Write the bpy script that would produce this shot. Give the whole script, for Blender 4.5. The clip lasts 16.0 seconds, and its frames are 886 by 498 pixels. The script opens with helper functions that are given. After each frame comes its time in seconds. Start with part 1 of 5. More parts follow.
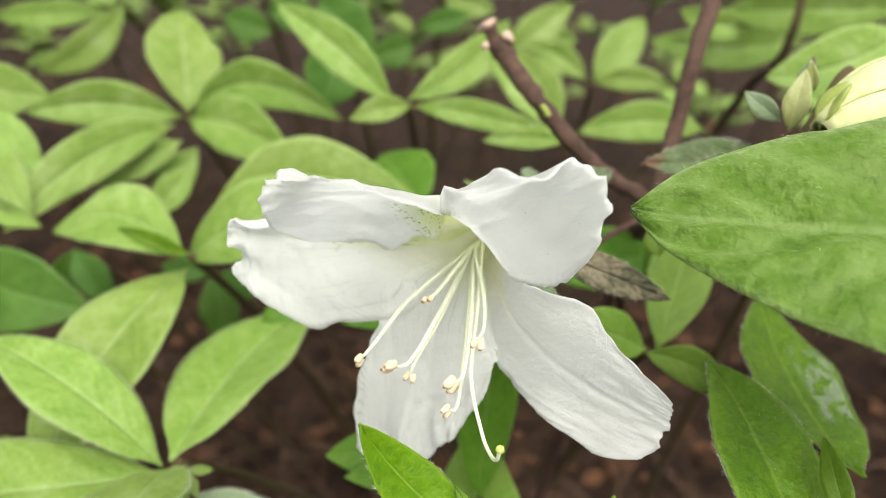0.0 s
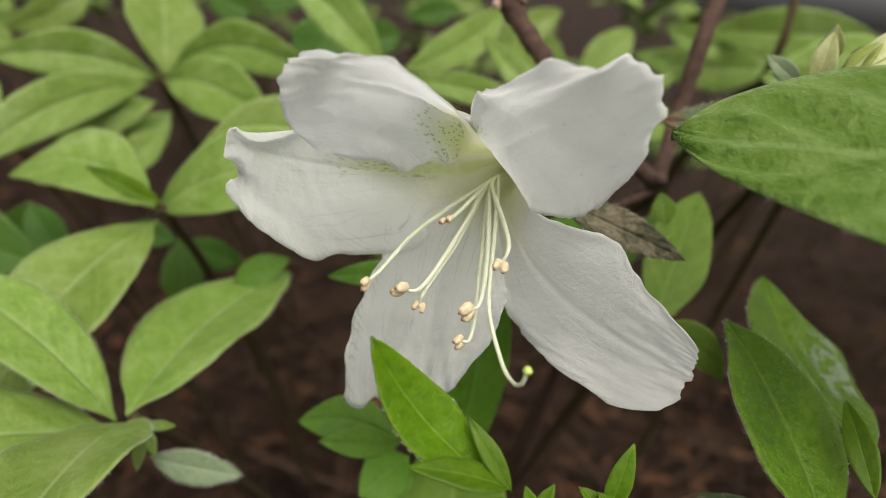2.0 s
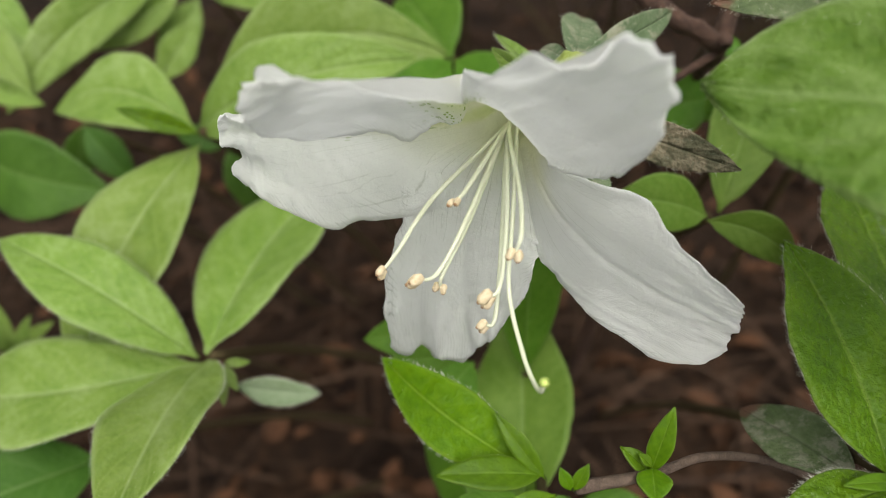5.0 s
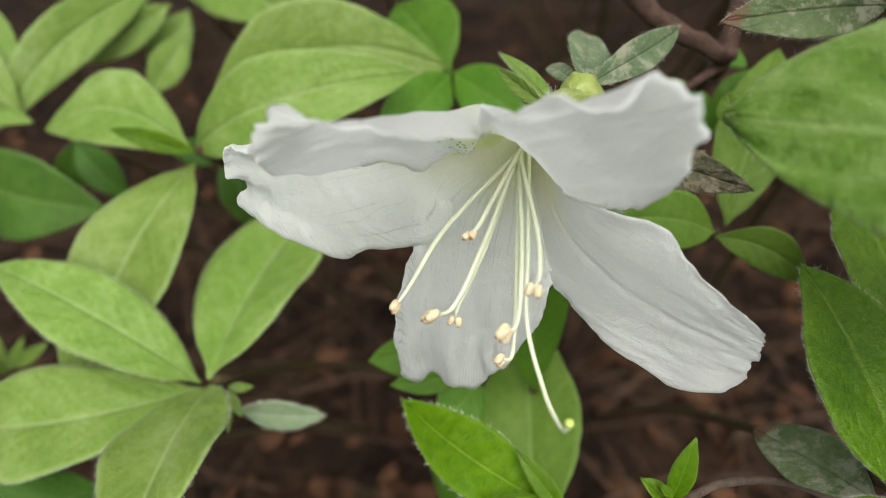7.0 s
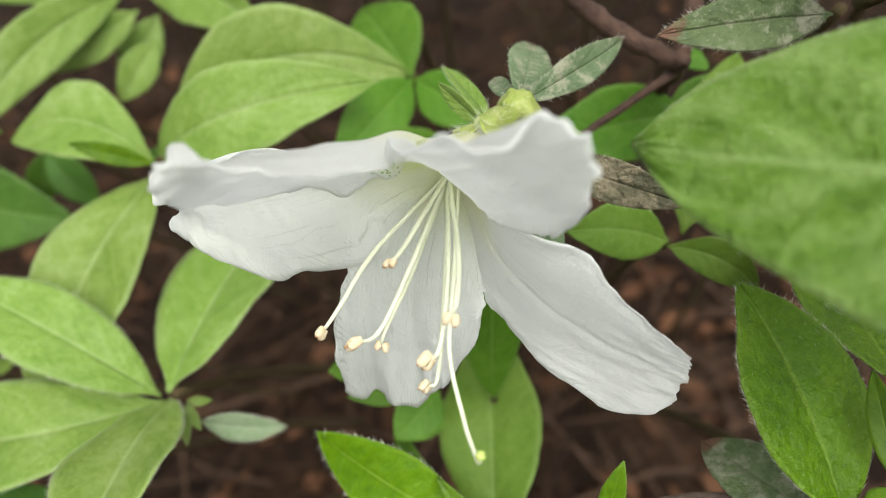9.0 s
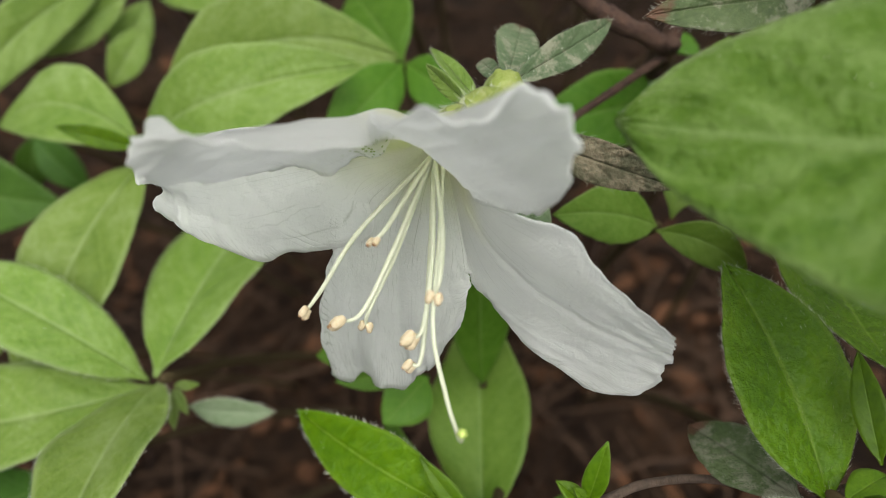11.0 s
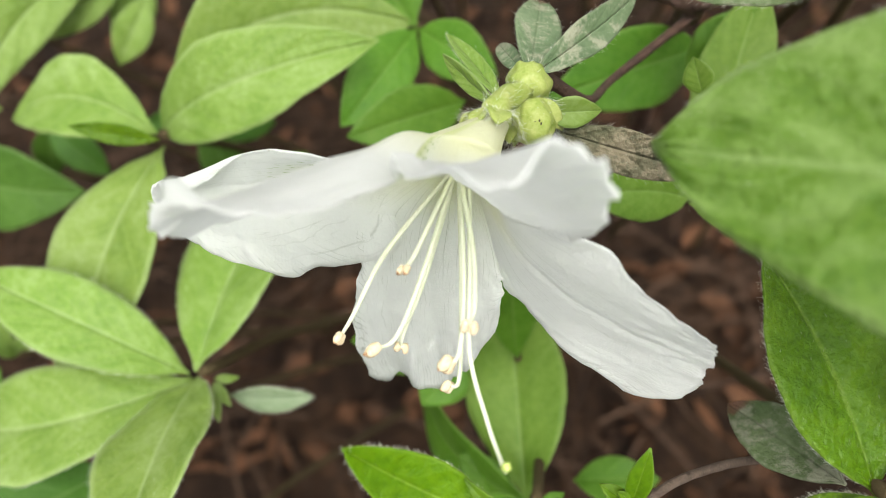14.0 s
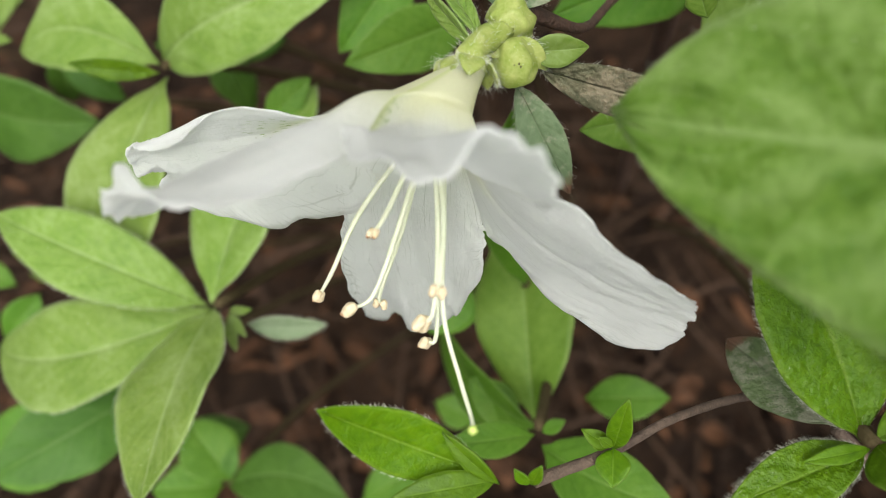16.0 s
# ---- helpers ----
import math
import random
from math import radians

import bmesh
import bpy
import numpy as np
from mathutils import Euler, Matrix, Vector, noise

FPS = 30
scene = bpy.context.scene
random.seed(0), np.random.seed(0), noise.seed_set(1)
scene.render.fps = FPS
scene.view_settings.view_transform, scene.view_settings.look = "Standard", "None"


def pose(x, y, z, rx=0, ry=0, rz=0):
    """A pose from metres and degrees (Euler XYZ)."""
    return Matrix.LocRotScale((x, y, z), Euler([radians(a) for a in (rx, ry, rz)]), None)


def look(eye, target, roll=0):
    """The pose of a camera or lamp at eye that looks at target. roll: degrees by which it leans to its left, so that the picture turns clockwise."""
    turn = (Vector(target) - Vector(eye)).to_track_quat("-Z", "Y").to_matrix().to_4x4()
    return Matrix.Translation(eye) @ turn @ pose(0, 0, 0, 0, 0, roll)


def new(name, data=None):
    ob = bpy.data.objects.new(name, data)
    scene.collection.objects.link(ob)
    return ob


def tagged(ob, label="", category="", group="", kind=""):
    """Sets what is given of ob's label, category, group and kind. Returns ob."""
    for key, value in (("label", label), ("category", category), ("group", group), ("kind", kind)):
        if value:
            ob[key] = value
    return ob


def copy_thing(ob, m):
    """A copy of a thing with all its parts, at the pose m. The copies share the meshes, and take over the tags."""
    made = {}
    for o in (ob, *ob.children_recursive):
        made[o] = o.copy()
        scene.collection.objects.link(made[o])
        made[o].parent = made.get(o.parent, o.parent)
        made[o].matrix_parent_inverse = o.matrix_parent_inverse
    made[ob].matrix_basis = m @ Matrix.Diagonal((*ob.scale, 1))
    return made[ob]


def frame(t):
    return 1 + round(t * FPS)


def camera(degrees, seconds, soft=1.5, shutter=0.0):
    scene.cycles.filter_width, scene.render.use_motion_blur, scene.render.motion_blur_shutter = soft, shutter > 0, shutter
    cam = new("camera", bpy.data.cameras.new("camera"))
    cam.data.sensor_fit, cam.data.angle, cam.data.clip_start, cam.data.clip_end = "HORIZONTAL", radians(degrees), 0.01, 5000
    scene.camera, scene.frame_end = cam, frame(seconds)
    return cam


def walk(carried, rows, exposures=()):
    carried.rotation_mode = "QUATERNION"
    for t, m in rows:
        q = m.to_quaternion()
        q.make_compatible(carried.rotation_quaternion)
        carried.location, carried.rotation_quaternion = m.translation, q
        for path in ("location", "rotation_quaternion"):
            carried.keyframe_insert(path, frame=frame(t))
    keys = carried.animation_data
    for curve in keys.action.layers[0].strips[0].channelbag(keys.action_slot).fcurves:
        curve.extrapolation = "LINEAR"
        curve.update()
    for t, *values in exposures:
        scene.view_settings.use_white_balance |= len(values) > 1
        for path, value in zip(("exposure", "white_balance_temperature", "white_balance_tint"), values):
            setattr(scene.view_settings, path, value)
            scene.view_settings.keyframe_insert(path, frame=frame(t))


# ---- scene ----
cam = camera(63.4, 16.0, soft=0.8)
PATH = [
    (0, (0.0058, -0.0191, 0.4666), (-0.0378, 1.8042, -0.3565), 3.0),
    (0.5, (-0.0002, -0.0203, 0.4546), (-0.0007, 1.8129, -0.3475), 5.1),
    (1, (-0.0039, -0.0234, 0.4529), (0.0215, 1.8357, -0.2831), 6.1),
    (1.5, (-0.0041, -0.023, 0.4507), (0.0321, 1.8399, -0.2765), 6.5),
    (2, (-0.0042, -0.0178, 0.4436), (0.082, 1.8458, -0.2797), 8.5),
    (2.5, (-0.0025, -0.0143, 0.4522), (0.0741, 1.8213, -0.3381), 7.5),
    (3, (-0.0012, -0.0197, 0.4556), (0.0157, 1.7802, -0.4187), 6.3),
    (3.5, (0.0084, -0.0111, 0.459), (-0.0441, 1.6945, -0.5859), 3.7),
    (6, (0.0035, 0.0055, 0.4729), (-0.1439, 1.5551, -0.7828), -3.6),
    (6.5, (-0.0057, 0.0027, 0.4747), (-0.1331, 1.5637, -0.7663), -2.7),
    (7, (0.0029, 0.0098, 0.4712), (-0.1105, 1.5633, -0.7835), -2.8),
    (7.5, (0.0086, 0.0115, 0.4734), (-0.1276, 1.5558, -0.7893), -3.9),
    (8, (0.0093, 0.0112, 0.4765), (-0.1286, 1.5524, -0.7902), -4.3),
    (8.5, (0.0069, 0.0129, 0.4748), (-0.1192, 1.5552, -0.7911), -3.5),
    (9, (0.0161, 0.0147, 0.475), (-0.1213, 1.5431, -0.8082), -4.2),
    (11.5, (0.0179, 0.0138, 0.4711), (-0.0995, 1.5223, -0.8362), -3.4),
    (12, (0.0179, 0.0161, 0.4696), (-0.0927, 1.5023, -0.8637), -2.9),
    (12.5, (0.0193, 0.0182, 0.4738), (-0.1113, 1.4828, -0.8805), -4.7),
    (13, (0.0137, 0.0167, 0.4713), (-0.1663, 1.422, -0.9401), -7.2),
    (13.5, (0.016, 0.0245, 0.4787), (-0.1723, 1.4115, -0.9487), -8.7),
    (14, (0.0171, 0.0263, 0.4823), (-0.1823, 1.3848, -0.9705), -9.8),
    (14.5, (0.0166, 0.0261, 0.4749), (-0.1826, 1.4265, -0.9385), -8.5),
    (15, (0.0147, 0.0234, 0.4711), (-0.1787, 1.4039, -0.9614), -8.3),
    (15.5, (0.0242, 0.0322, 0.4786), (-0.2293, 1.3182, -1.0312), -12.9),
    (16, (0.029, 0.036, 0.486), (-0.327, 1.147, -1.139), -18.5),
]
EXPOSURES = [(0.0, 0.60, 6650, 11), (0.5, 0.50, 6750, 13), (1.0, 0.42, 6850, 14),
    (1.5, -0.05, 6800, 13), (2.0, -0.10, 6800, 13), (2.5, 0.0, 6800, 13), (3.0, -0.11, 6750, 12), (3.5, 0.06, 6750, 12),
    (6.0, -0.03, 6550, 10), (6.5, 0.12, 6550, 10), (7.0, 0.08, 6500, 10), (7.5, 0.03, 6500, 10), (8.0, 0.22, 6500, 10), (8.5, 0.36, 6500, 10), (9.0, 0.33, 6500, 10),
    (11.5, -0.15, 6500, 10), (12.0, 0.14, 6500, 10), (12.5, 0.03, 6500, 10), (13.0, 0.28, 6500, 10), (13.5, 0.55, 6500, 10),
    (14.0, 0.53, 6500, 10), (14.5, -0.03, 6500, 10), (15.0, -0.07, 6500, 10), (15.5, 0.0, 6500, 10), (16.0, 0.24, 6500, 10)]
walk(cam, [(t, look(eye, target, roll)) for t, eye, target, roll in PATH], EXPOSURES)
cam.data.dof.use_dof = True
cam.data.dof.focus_distance = 0.122
cam.data.dof.aperture_fstop = 11.5

# ---- world and light: bright overcast sky above a shrub bed ----
world = bpy.data.worlds.new("overcast_sky")
scene.world = world
world.use_nodes = True
sky = world.node_tree.nodes.new("ShaderNodeTexSky")
sky.sky_type = 'NISHITA'
sky.sun_disc = False
sky.sun_elevation = radians(57)
sky.sun_rotation = radians(165)
sky.dust_density = 6.0
sky.ozone_density = 1.0
cloud = world.node_tree.nodes.new("ShaderNodeHueSaturation")
cloud.inputs["Saturation"].default_value = 0.12
world.node_tree.links.new(sky.outputs[0], cloud.inputs["Color"])
world.node_tree.links.new(cloud.outputs[0], world.node_tree.nodes["Background"].inputs[0])
world.node_tree.nodes["Background"].inputs[1].default_value = 0.225
sun = new("sun", bpy.data.lights.new("sun", 'SUN'))
sun.data.energy = 1.4
sun.data.angle = radians(60)
sun.data.color = (1.0, 0.955, 0.88)
sun.matrix_world = look((0.24, -0.74, 1.2), (0, 0, 0))


# ---- materials ----
class Nodes:
    """A small builder for node materials."""

    def __init__(self, name, rough=0.5, spec=0.4):
        self.mat = bpy.data.materials.new(name)
        self.mat.use_nodes = True
        self.t = self.mat.node_tree
        self.b = self.t.nodes["Principled BSDF"]
        self.b.inputs["Roughness"].default_value = rough
        self.b.inputs["Specular IOR Level"].default_value = spec
        self.uv = None

    def put(self, sock, v):
        if isinstance(v, bpy.types.NodeSocket):
            self.t.links.new(v, sock)
        else:
            sock.default_value = v

    def math(self, op, a, b=0.0, c=0.0, clamp=False):
        n = self.t.nodes.new("ShaderNodeMath")
        n.operation, n.use_clamp = op, clamp
        for k, v in enumerate((a, b, c)):
            self.put(n.inputs[k], v)
        return n.outputs[0]

    def step(self, v, lo, hi):
        n = self.t.nodes.new("ShaderNodeMapRange")
        n.interpolation_type = 'SMOOTHSTEP'
        self.put(n.inputs["Value"], v)
        n.inputs["From Min"].default_value, n.inputs["From Max"].default_value = lo, hi
        return n.outputs[0]

    def across(self):
        if self.uv is None:
            n = self.t.nodes.new("ShaderNodeUVMap")
            s = self.t.nodes.new("ShaderNodeSeparateXYZ")
            self.t.links.new(n.outputs[0], s.inputs[0])
            self.uv = (s.outputs[0], s.outputs[1], n.outputs[0])
        return self.uv

    def noise(self, scale, detail=4.0, rough=0.55, stretch=None, uv=False):
        c = self.t.nodes.new("ShaderNodeTexCoord")
        out = self.across()[2] if uv else c.outputs["Object"]
        if stretch:
            m = self.t.nodes.new("ShaderNodeMapping")
            m.inputs["Scale"].default_value = stretch
            self.t.links.new(out, m.inputs[0])
            out = m.outputs[0]
        n = self.t.nodes.new("ShaderNodeTexNoise")
        self.t.links.new(out, n.inputs["Vector"])
        n.inputs["Scale"].default_value, n.inputs["Detail"].default_value, n.inputs["Roughness"].default_value = scale, detail, rough
        return n.outputs["Fac"]

    def cells(self, scale, feature='F1', uv=False, stretch=None):
        c = self.t.nodes.new("ShaderNodeTexCoord")
        out = self.across()[2] if uv else c.outputs["Object"]
        if stretch:
            m = self.t.nodes.new("ShaderNodeMapping")
            m.inputs["Scale"].default_value = stretch
            self.t.links.new(out, m.inputs[0])
            out = m.outputs[0]
        n = self.t.nodes.new("ShaderNodeTexVoronoi")
        n.feature = feature
        self.t.links.new(out, n.inputs["Vector"])
        n.inputs["Scale"].default_value = scale
        return n.outputs["Distance"]

    def ramp(self, fac, *stops):
        n = self.t.nodes.new("ShaderNodeValToRGB")
        e = n.color_ramp.elements
        while len(e) < len(stops):
            e.new(0.5)
        for k, (p, c) in enumerate(stops):
            e[k].position, e[k].color = p, (*c, 1)
        self.put(n.inputs[0], fac)
        return n.outputs[0]

    def mix(self, fac, a, b, mode='MIX'):
        n = self.t.nodes.new("ShaderNodeMix")
        n.data_type, n.blend_type = 'RGBA', mode
        self.put(n.inputs[0], fac)
        for k, v in ((6, a), (7, b)):
            self.put(n.inputs[k], (*v, 1) if isinstance(v, tuple) else v)
        return n.outputs[2]

    def random(self):
        return self.t.nodes.new("ShaderNodeObjectInfo").outputs["Random"]

    def island(self):
        return self.t.nodes.new("ShaderNodeNewGeometry").outputs["Random Per Island"]

    def bump(self, h, dist, strength=1.0):
        n = self.t.nodes.new("ShaderNodeBump")
        n.inputs["Distance"].default_value, n.inputs["Strength"].default_value = dist, strength
        self.put(n.inputs["Height"], h)
        self.put(self.b.inputs["Normal"], n.outputs[0])
        return n.outputs[0]

    def colour(self, c):
        self.put(self.b.inputs["Base Color"], (*c, 1) if isinstance(c, tuple) else c)

    def thin(self, c, share, normal=None):
        """Lets part of the light through, as a leaf or petal does."""
        tr = self.t.nodes.new("ShaderNodeBsdfTranslucent")
        self.put(tr.inputs[0], (*c, 1) if isinstance(c, tuple) else c)
        if normal is not None:
            self.put(tr.inputs["Normal"], normal)
        m = self.t.nodes.new("ShaderNodeMixShader")
        m.inputs[0].default_value = share
        self.t.links.new(self.b.outputs[0], m.inputs[1])
        self.t.links.new(tr.outputs[0], m.inputs[2])
        self.t.links.new(m.outputs[0], self.t.nodes["Material Output"].inputs[0])
        return self.mat


def leaf_material(name, dark, base, light, vein, rough=0.5, share=0.42, patch=0.0, patch_colour=(0.2, 0.15, 0.08), tip=0.0, wet=0.0, mottle=0.0, gloss=0.26, relief=0.0, veins=1.0, down=0.03):
    m = Nodes(name, rough, gloss)
    m.b.inputs["Sheen Weight"].default_value = down
    m.b.inputs["Sheen Roughness"].default_value = 0.4
    m.b.inputs["Sheen Tint"].default_value = (0.80, 1.0, 0.50, 1)
    u, v, both = m.across()
    side = m.math('ABSOLUTE', m.math('SUBTRACT', u, 0.5))
    tone = m.noise(75, 5, 0.62)
    fine = m.noise(700, 3)
    c = m.ramp(m.math('ADD', m.math('MULTIPLY', tone, 0.7), m.math('MULTIPLY', fine, 0.3)), (0.3, dark), (0.52, base), (0.75, light))
    rand = m.random()
    hsv = m.t.nodes.new("ShaderNodeHueSaturation")
    m.put(hsv.inputs["Hue"], m.math('ADD', 0.496, m.math('MULTIPLY', rand, 0.012)))
    m.put(hsv.inputs["Value"], m.math('ADD', 0.88, m.math('MULTIPLY', rand, 0.22)))
    m.put(hsv.inputs["Color"], c)
    c = hsv.outputs[0]
    # side veins run forward and outward from the midrib, waving a little
    wave = m.math('MULTIPLY', m.math('SUBTRACT', m.noise(60, 2), 0.5), 0.22)
    run = m.math('ADD', m.math('SUBTRACT', v, m.math('MULTIPLY', side, 0.55)), wave)
    tri = m.math('ABSOLUTE', m.math('SUBTRACT', m.math('FRACT', m.math('MULTIPLY', run, 5.5)), 0.5))
    lateral = m.math('SUBTRACT', 1.0, m.step(tri, 0.0, 0.09))
    mid = m.math('SUBTRACT', 1.0, m.step(side, 0.008, 0.032))
    if mottle:
        pale = m.step(m.math('ADD', m.math('MULTIPLY', m.noise(240, 4, 0.6), 0.6), m.math('MULTIPLY', tri, 0.5)), 0.34, 0.62)
        c = m.mix(m.math('MULTIPLY', pale, mottle), c, light)
    c = m.mix(m.math('MULTIPLY', lateral, 0.12 * veins), c, vein)
    c = m.mix(m.math('MULTIPLY', mid, 0.38), c, vein)
    rim = m.step(side, 0.43, 0.498)
    c = m.mix(m.math('MULTIPLY', rim, 0.35), c, vein)
    if patch:
        spots = m.step(m.math('ADD', m.noise(260, 5, 0.7), m.math('MULTIPLY', m.noise(60, 2), 0.5)), 0.80 - patch * 0.25, 0.98 - patch * 0.25)
        c = m.mix(m.math('MULTIPLY', spots, 0.75), c, patch_colour)
    if tip:
        burnt = m.step(m.math('ADD', v, m.math('MULTIPLY', m.math('SUBTRACT', m.noise(190, 4), 0.5), 0.5)), 1.0 - tip, 1.10 - tip)
        c = m.mix(burnt, c, (0.105, 0.055, 0.032))
    m.colour(c)
    mesh = m.cells(900, 'DISTANCE_TO_EDGE')
    h = m.math('ADD', m.math('MULTIPLY', m.step(tri, 0.0, 0.30), 0.40 * veins), m.math('MULTIPLY', m.step(side, 0.0, 0.06), min(1.0, 0.3 + 0.7 * veins)))
    h = m.math('ADD', h, m.math('MULTIPLY', m.step(mesh, 0.0, 0.25), 0.10))
    h = m.math('ADD', h, m.math('MULTIPLY', fine, 0.8))
    if relief:
        h = m.math('ADD', h, m.math('MULTIPLY', m.noise(430, 3, 0.5), relief))
    nrm = m.bump(h, 0.00028 + 0.0001 * relief, 0.75)
    if wet:
        blot = m.math('MULTIPLY', m.step(m.noise(260, 5, 0.65), 0.48, 0.51), m.step(u, 0.58, 0.68))
        blot = m.math('MULTIPLY', blot, m.math('MULTIPLY', m.step(v, 0.25, 0.36), m.math('SUBTRACT', 1.0, m.step(v, 0.62, 0.74))))
        m.b.inputs["Coat IOR"].default_value = 2.6
        m.put(m.b.inputs["Coat Weight"], blot)
        m.b.inputs["Coat Roughness"].default_value = 0.04
    return m.thin(c, share, nrm)


YOUNG = ((0.098, 0.186, 0.016), (0.170, 0.268, 0.042), (0.280, 0.380, 0.135), (0.33, 0.42, 0.18))
FRESH = ((0.038, 0.098, 0.001), (0.073, 0.156, 0.001), (0.116, 0.216, 0.006), (0.18, 0.29, 0.04))
DEEP = ((0.046, 0.108, 0.001), (0.086, 0.170, 0.001), (0.132, 0.230, 0.006), (0.20, 0.31, 0.04))
LEAF = {
    "young": leaf_material("young_leaf", *YOUNG, share=0.30, mottle=0.22, relief=1.5, veins=1.05, down=0.10),
    "tender": leaf_material("tender_leaf", *YOUNG, mottle=0.2, relief=0.3, veins=0.12),
    "fresh": leaf_material("fresh_leaf", *FRESH, 0.38, 0.24, mottle=0.16, gloss=0.20, relief=3.0, veins=0.45, down=0.05),
    "sprout": leaf_material("sprouting_leaf", *FRESH, 0.45, 0.26, mottle=0.2, gloss=0.22, relief=0.4, veins=0.12),
    "wet": leaf_material("wet_leaf", *FRESH, 0.38, 0.24, wet=1.0, mottle=0.16, gloss=0.20, relief=3.0, veins=0.45, down=0.05),
    "deep": leaf_material("deep_leaf", *DEEP, 0.45, 0.26, mottle=0.20, gloss=0.16, relief=1.3, veins=0.15),
    "downy": leaf_material("downy_leaf", (0.046, 0.116, 0.004), (0.098, 0.188, 0.014), (0.215, 0.322, 0.088), (0.25, 0.36, 0.12), 0.6, mottle=0.52, relief=2.8, veins=1.4, down=0.42),
    "bright": leaf_material("bright_leaf", (0.090, 0.195, 0.012), (0.150, 0.270, 0.028), (0.220, 0.345, 0.062), (0.28, 0.41, 0.12), mottle=0.3, veins=0.6),
    "mid": leaf_material("green_leaf", (0.056, 0.152, 0.006), (0.094, 0.218, 0.015), (0.145, 0.28, 0.034), (0.20, 0.32, 0.075), mottle=0.2),
    # darker green that holds the shade of the inner shoots in its colour
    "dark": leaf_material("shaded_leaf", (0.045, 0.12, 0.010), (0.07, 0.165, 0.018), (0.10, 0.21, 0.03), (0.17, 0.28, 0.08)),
    "grey": leaf_material("grey_leaf", (0.10, 0.15, 0.07), (0.16, 0.22, 0.115), (0.25, 0.305, 0.19), (0.30, 0.36, 0.23), 0.6, 0.15, veins=0.4),
    "old": leaf_material("old_leaf", (0.050, 0.085, 0.036), (0.095, 0.14, 0.066), (0.17, 0.215, 0.12), (0.17, 0.21, 0.12), 0.6, 0.12, patch=0.35, patch_colour=(0.27, 0.27, 0.19), tip=0.10),
    "burnt": leaf_material("burnt_leaf", (0.036, 0.058, 0.018), (0.075, 0.108, 0.038), (0.140, 0.175, 0.085), (0.13, 0.16, 0.085), 0.6, 0.12, patch=0.35, patch_colour=(0.24, 0.24, 0.17), tip=0.14, relief=2.0),
    "bract": leaf_material("papery_bract", (0.30, 0.36, 0.10), (0.48, 0.52, 0.22), (0.62, 0.64, 0.38), (0.6, 0.62, 0.35), 0.3, 0.55, veins=0.2),
    "withered": leaf_material("withered_leaf", (0.034, 0.040, 0.018), (0.085, 0.085, 0.046), (0.165, 0.150, 0.092), (0.09, 0.09, 0.05), 0.7, 0.08, patch=0.45, patch_colour=(0.22, 0.185, 0.12), mottle=0.4, relief=4.0),
}


